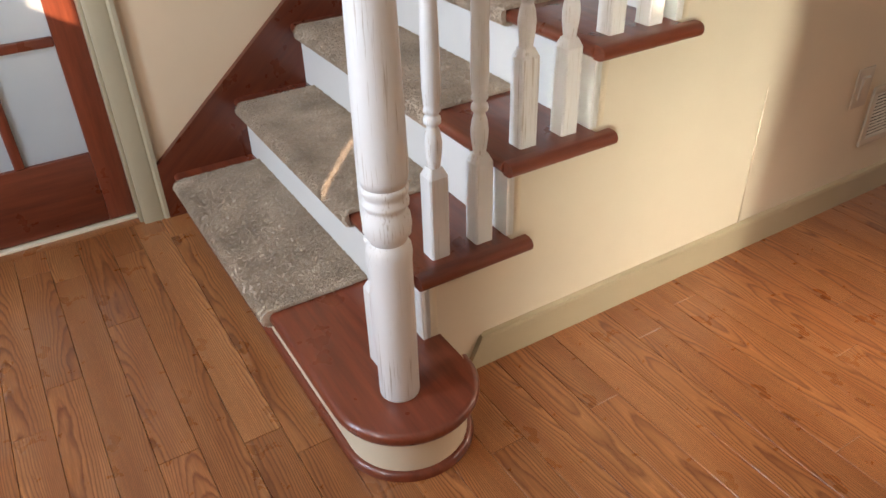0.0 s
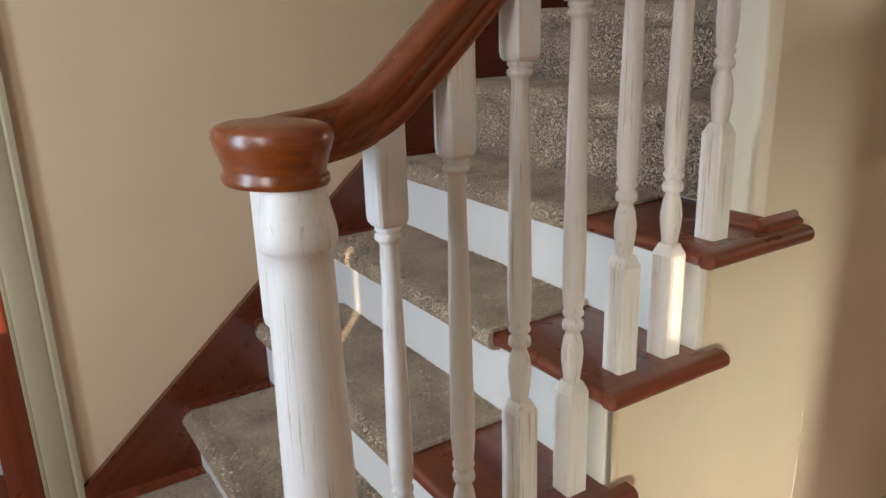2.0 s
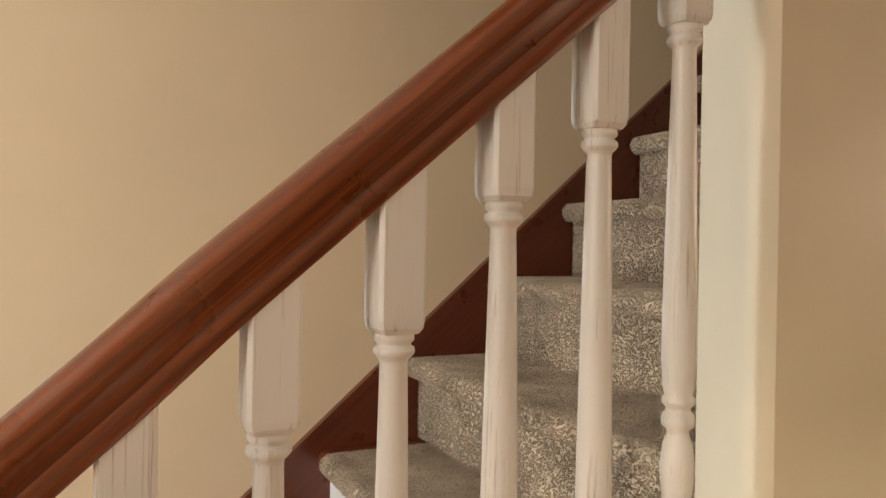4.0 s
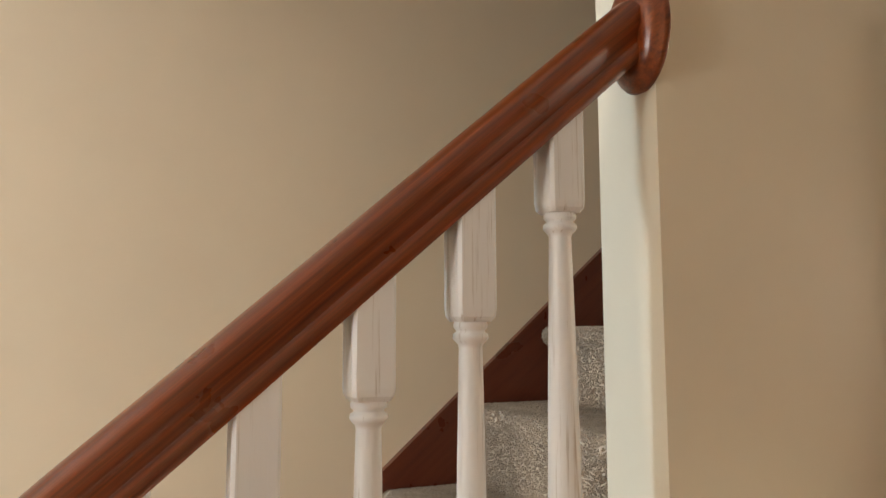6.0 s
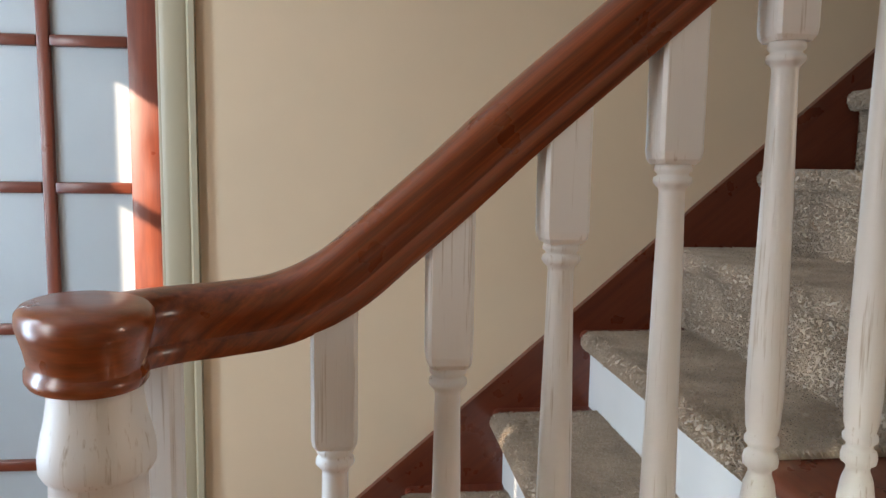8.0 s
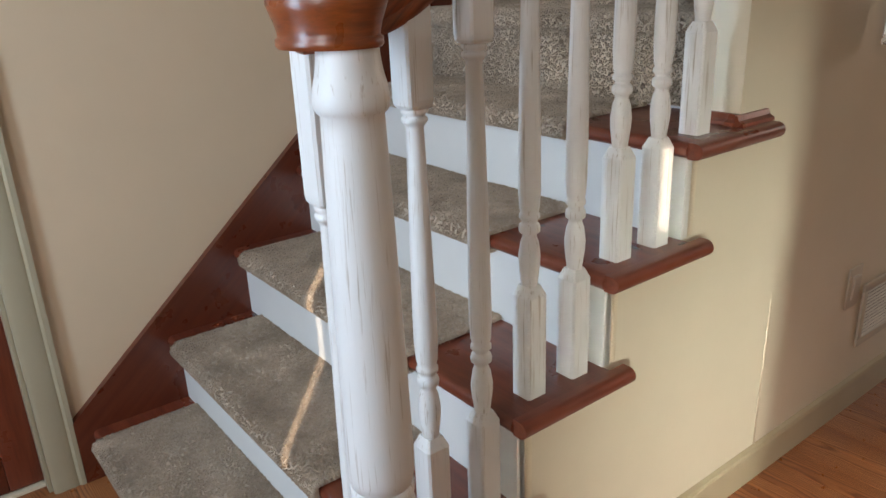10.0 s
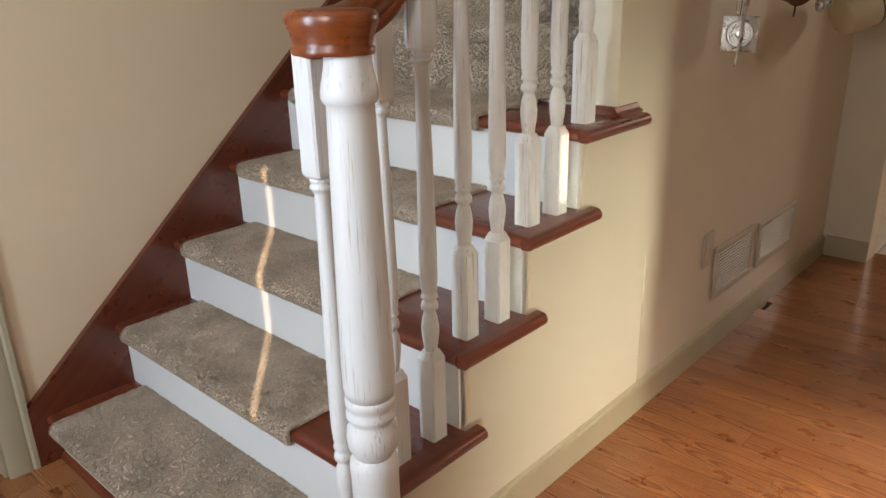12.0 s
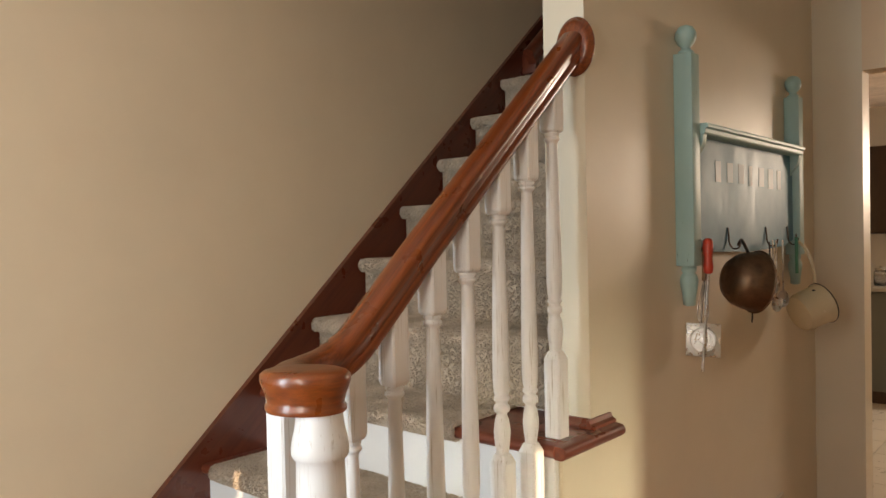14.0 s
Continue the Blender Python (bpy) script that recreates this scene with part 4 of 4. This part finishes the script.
def spoon(x, y, z, length, r, turn, material, label):
    ob = thing("spoon", label, "spoon", "spoons on the rack", at=HANG)
    bm = tube(bmesh.new(), [(0, 0, 0), (0, -0.004, -length * 0.5), (0, 0, -length)], 0.0028)
    lathe(bm, [(0.001, -0.35 * r), (0.55 * r, -0.28 * r), (0.9 * r, -0.05 * r), (r, 0.15 * r), (0.94 * r, 0.15 * r), (0.82 * r, -0.02 * r), (0.5 * r, -0.2 * r), (0.001, -0.26 * r)], 18, (0, 0, 0))
    for v in list(bm.verts)[24:]:
        c = v.co.copy()
        v.co = Vector((c.x * 0.8, -c.z, c.y * 1.25 - length - r))
    bmesh.ops.transform(bm, matrix=pose(x, y, z, 0, 0, turn), verts=bm.verts)
    bmesh.ops.recalc_face_normals(bm, faces=bm.faces)
    part("spoon_body", bm, material, ob)
    part("eyelet", tube(bmesh.new(), [(x + 0.006 * math.cos(a), y, z + 0.005 + 0.006 * math.sin(a)) for a in [i * math.pi / 6 for i in range(13)]], 0.0012, 6), material, ob)


spoon(2.300, -0.070, 1.366, 0.19, 0.022, -60, STEEL, "bright steel spoon hanging bowl down")
spoon(2.325, -0.085, 1.366, 0.17, 0.024, -75, STEEL, "steel measuring spoon hanging bowl down")
spoon(2.312, -0.055, 1.366, 0.11, 0.030, -40, STEEL, "short steel ladle hanging bowl down")
turner = thing("spatula", "dark iron spatula with a thin handle", "kitchen tool", at=HANG)
part("handle", tube(bmesh.new(), [(2.262, -0.06, 1.372), (2.255, -0.065, 1.235)], 0.003), IRON, turner)
part("blade", box(bmesh.new(), 2.232, 2.276, -0.068, -0.064, 1.17, 1.236, 0.0015), IRON, turner)
peeler = thing("green_handled_tool", "long thin kitchen tool with a green handle", "kitchen tool", at=HANG)
part("handle", tube(bmesh.new(), [(2.535, -0.07, 1.385), (2.537, -0.07, 1.25)], 0.0065, 10), GREEN, peeler)
part("eyelet", tube(bmesh.new(), [(2.533 + 0.007 * math.cos(a), -0.07, 1.39 + 0.007 * math.sin(a)) for a in [i * math.pi / 6 for i in range(13)]], 0.0015, 6), IRON, peeler)

pot = thing("enamel_pot", "chipped cream enamel pot hanging by its handle", "pot", at=HANG)
bm = bmesh.new()
lathe(bm, [(0.001, 0.0), (0.045, 0.001), (0.060, 0.010), (0.066, 0.03), (0.067, 0.10), (0.071, 0.106), (0.068, 0.110), (0.063, 0.104), (0.062, 0.03), (0.055, 0.012), (0.001, 0.006)], 36)
pm = look((2.47, -0.085, 1.10), (2.62, -0.20, 1.17)) @ pose(0, 0, 0, 180, 0, 0) @ Matrix.Diagonal((1.08, 1.08, 1.08, 1))
bmesh.ops.transform(bm, matrix=pm, verts=bm.verts)
part("body", bm, ENAMEL, pot)
bm = bmesh.new()
lathe(bm, [(0.0665, 0.105), (0.0722, 0.107), (0.0722, 0.110), (0.0665, 0.111)], 36)
bmesh.ops.transform(bm, matrix=pm, verts=bm.verts)
part("rim", bm, IRON, pot, "dark worn rim")
part("handle", tube(bmesh.new(), spline([(2.545, -0.13, 1.21), (2.56, -0.12, 1.27), (2.562, -0.10, 1.33), (2.558, -0.08, 1.36), (2.555, -0.066, 1.370)], 4), 0.0055), ENAMEL, pot)
for cx, cz_, cr in ((-0.045, 0.05, 0.009), (0.02, 0.075, 0.006)):
    bm = lathe(bmesh.new(), [(cr, 0.0), (cr * 0.7, 0.0012)], 9)
    a = math.atan2(-0.05, cx)
    bmesh.ops.transform(bm, matrix=pm @ Matrix.Translation((0.0668 * math.cos(a), 0.0668 * math.sin(a), cz_)) @ Matrix.Rotation(a, 4, "Z") @ Matrix.Rotation(radians(90), 4, "Y"), verts=bm.verts)
    part("chip", bm, IRON, pot, "dark chipped spot")

hoop = thing("wire_hoop", "dark wire hoop hanging high on the wall", "hoop")
part("ring", tube(bmesh.new(), [(2.78 + 0.09 * math.cos(a), -0.02, 2.47 + 0.09 * math.sin(a)) for a in [i * math.pi / 14 for i in range(29)]], 0.004), IRON, hoop)
part("nail", tube(bmesh.new(), [(2.78, 0.0, 2.552), (2.78, -0.03, 2.556)], 0.003), IRON, hoop)
bell = thing("wooden_knob", "round reddish wooden knob above the doorway", "ornament")
bm = lathe(bmesh.new(), [(0.001, 0.0), (0.02, 0.004), (0.032, 0.018), (0.034, 0.035), (0.026, 0.052), (0.012, 0.06), (0.010, 0.075)], 24)
bmesh.ops.transform(bm, matrix=pose(2.94, -0.225, 2.365), verts=bm.verts)
part("knob", bm, MAHOG_Z, bell)
part("stem", tube(bmesh.new(), [(2.94, -0.225, 2.435), (2.97, -0.225, 2.44), (3.002, -0.225, 2.44)], 0.006), IRON, bell)

# ---- kitchen seen through the doorway ----
KWHITE = paint("kitchen_white_paint", (0.78, 0.78, 0.76), 0.5, 0.03, 0.05)
solid("kitchen_back_wall", KWHITE, "white kitchen wall above the counter", "wall", 6.56, 6.6, -0.6, FARWALL, FLOOR, 2.4)
DARKCAB = wood("dark_cabinet_wood", (0.03, 0.018, 0.012), (0.06, 0.035, 0.025), (0.09, 0.055, 0.04), (12, 12, 1.2), 0.35)
GREYCAB = paint("grey_green_cabinet_paint", (0.13, 0.145, 0.135), 0.4, 0.08, 0.03)
COUNTER = paint("grey_counter", (0.42, 0.40, 0.37), 0.3, 0.15, 0.02)
for y in (-0.1, 0.5):
    cab = thing("wall_cabinet", "dark brown wooden wall cabinet", "cabinet", "kitchen wall cabinets")
    part("body", box(bmesh.new(), 6.24, 6.555, y, y + 0.597, 1.36, 2.05, 0.002), DARKCAB, cab)
    part("door", box(bmesh.new(), 6.22, 6.239, y + 0.003, y + 0.594, 1.363, 2.047, 0.004), DARKCAB, cab)
    cab = thing("base_cabinet", "grey-green painted kitchen base cabinet", "cabinet", "kitchen base cabinets")
    part("body", box(bmesh.new(), 6.02, 6.555, y, y + 0.597, FLOOR + 0.10, 0.92, 0.002), GREYCAB, cab)
    part("door", box(bmesh.new(), 6.0, 6.019, y + 0.003, y + 0.594, FLOOR + 0.11, 0.905, 0.004), GREYCAB, cab)
    part("plinth", box(bmesh.new(), 6.07, 6.5, y, y + 0.597, FLOOR - 0.002, FLOOR + 0.10), DARKCAB, cab)
wt = thing("worktop", "grey stone kitchen worktop", "worktop")
part("slab", box(bmesh.new(), 5.98, 6.555, -0.12, FARWALL - 0.002, 0.92, 0.955, 0.004), COUNTER, wt)
jar = thing("glass_jar", "small clear glass storage jar on the worktop", "jar")
CLEAR, nt, n, l, b = mat("clear_glass")
b.inputs["Transmission Weight"].default_value, b.inputs["Roughness"].default_value = 1.0, 0.05
part("body", lathe(bmesh.new(), [(0.045, 0), (0.05, 0.006), (0.05, 0.10), (0.038, 0.115), (0.038, 0.12), (0.034, 0.12), (0.046, 0.098), (0.046, 0.008), (0.001, 0.006)], 24, (6.15, 0.36, 0.956)), CLEAR, jar)
part("lid", lathe(bmesh.new(), [(0.041, 0.1205), (0.041, 0.135), (0.012, 0.138), (0.012, 0.15), (0.001, 0.152)], 24, (6.15, 0.36, 0.956)), STEEL, jar)

# ---- kitchen floor tiles ----
TILE = paint("cream_floor_tile", (0.62, 0.59, 0.53), 0.3, 0.08, 0.02)
kfloor = tagged(new("floor_kitchen"), "cream ceramic tile kitchen floor", "floor", "", "structure")
tb = box(bmesh.new(), -0.148, 0.148, -0.148, 0.148, -0.012, 0.0, 0.002, 1)
tile_me = bpy.data.meshes.new("tile")
tb.to_mesh(tile_me)
tb.free()
tile_me.materials.append(TILE)
for i in range(11):
    for j in range(9):
        t = new("tile", tile_me)
        t.location = (3.272 + i * 0.302, -1.55 + j * 0.302, FLOOR - 0.003)
        t.parent = kfloor

# ---- oak floor boards ----
oak_floor = tagged(new("floor_boards"), "varnished orange-brown oak strip floor", "floor", "", "structure")
BW = 0.083
rg = random.Random(11)
col = 0
x = LEFT
while x < 3.08:
    lo = -1.42 if x > -0.3 else -3.0
    hi = -0.0005 if x > 0.42 else FARWALL - 0.001
    y = lo - rg.uniform(0, 0.6)
    while y < hi:
        ln = rg.uniform(0.45, 1.25)
        a, b_ = max(y, lo), min(y + ln, hi)
        if b_ - a > 0.04:
            bm = box(bmesh.new(), -BW / 2 + 0.0004, BW / 2 - 0.0004, -(b_ - a) / 2 + 0.0004, (b_ - a) / 2 - 0.0004, -0.016, rg.uniform(-0.0003, 0.0003), 0.0011, 1)
            p = part("board", bm, OAK, oak_floor, smooth=False)
            p.location = (x + BW / 2, (a + b_) / 2, FLOOR)
        y += ln
    x += BW
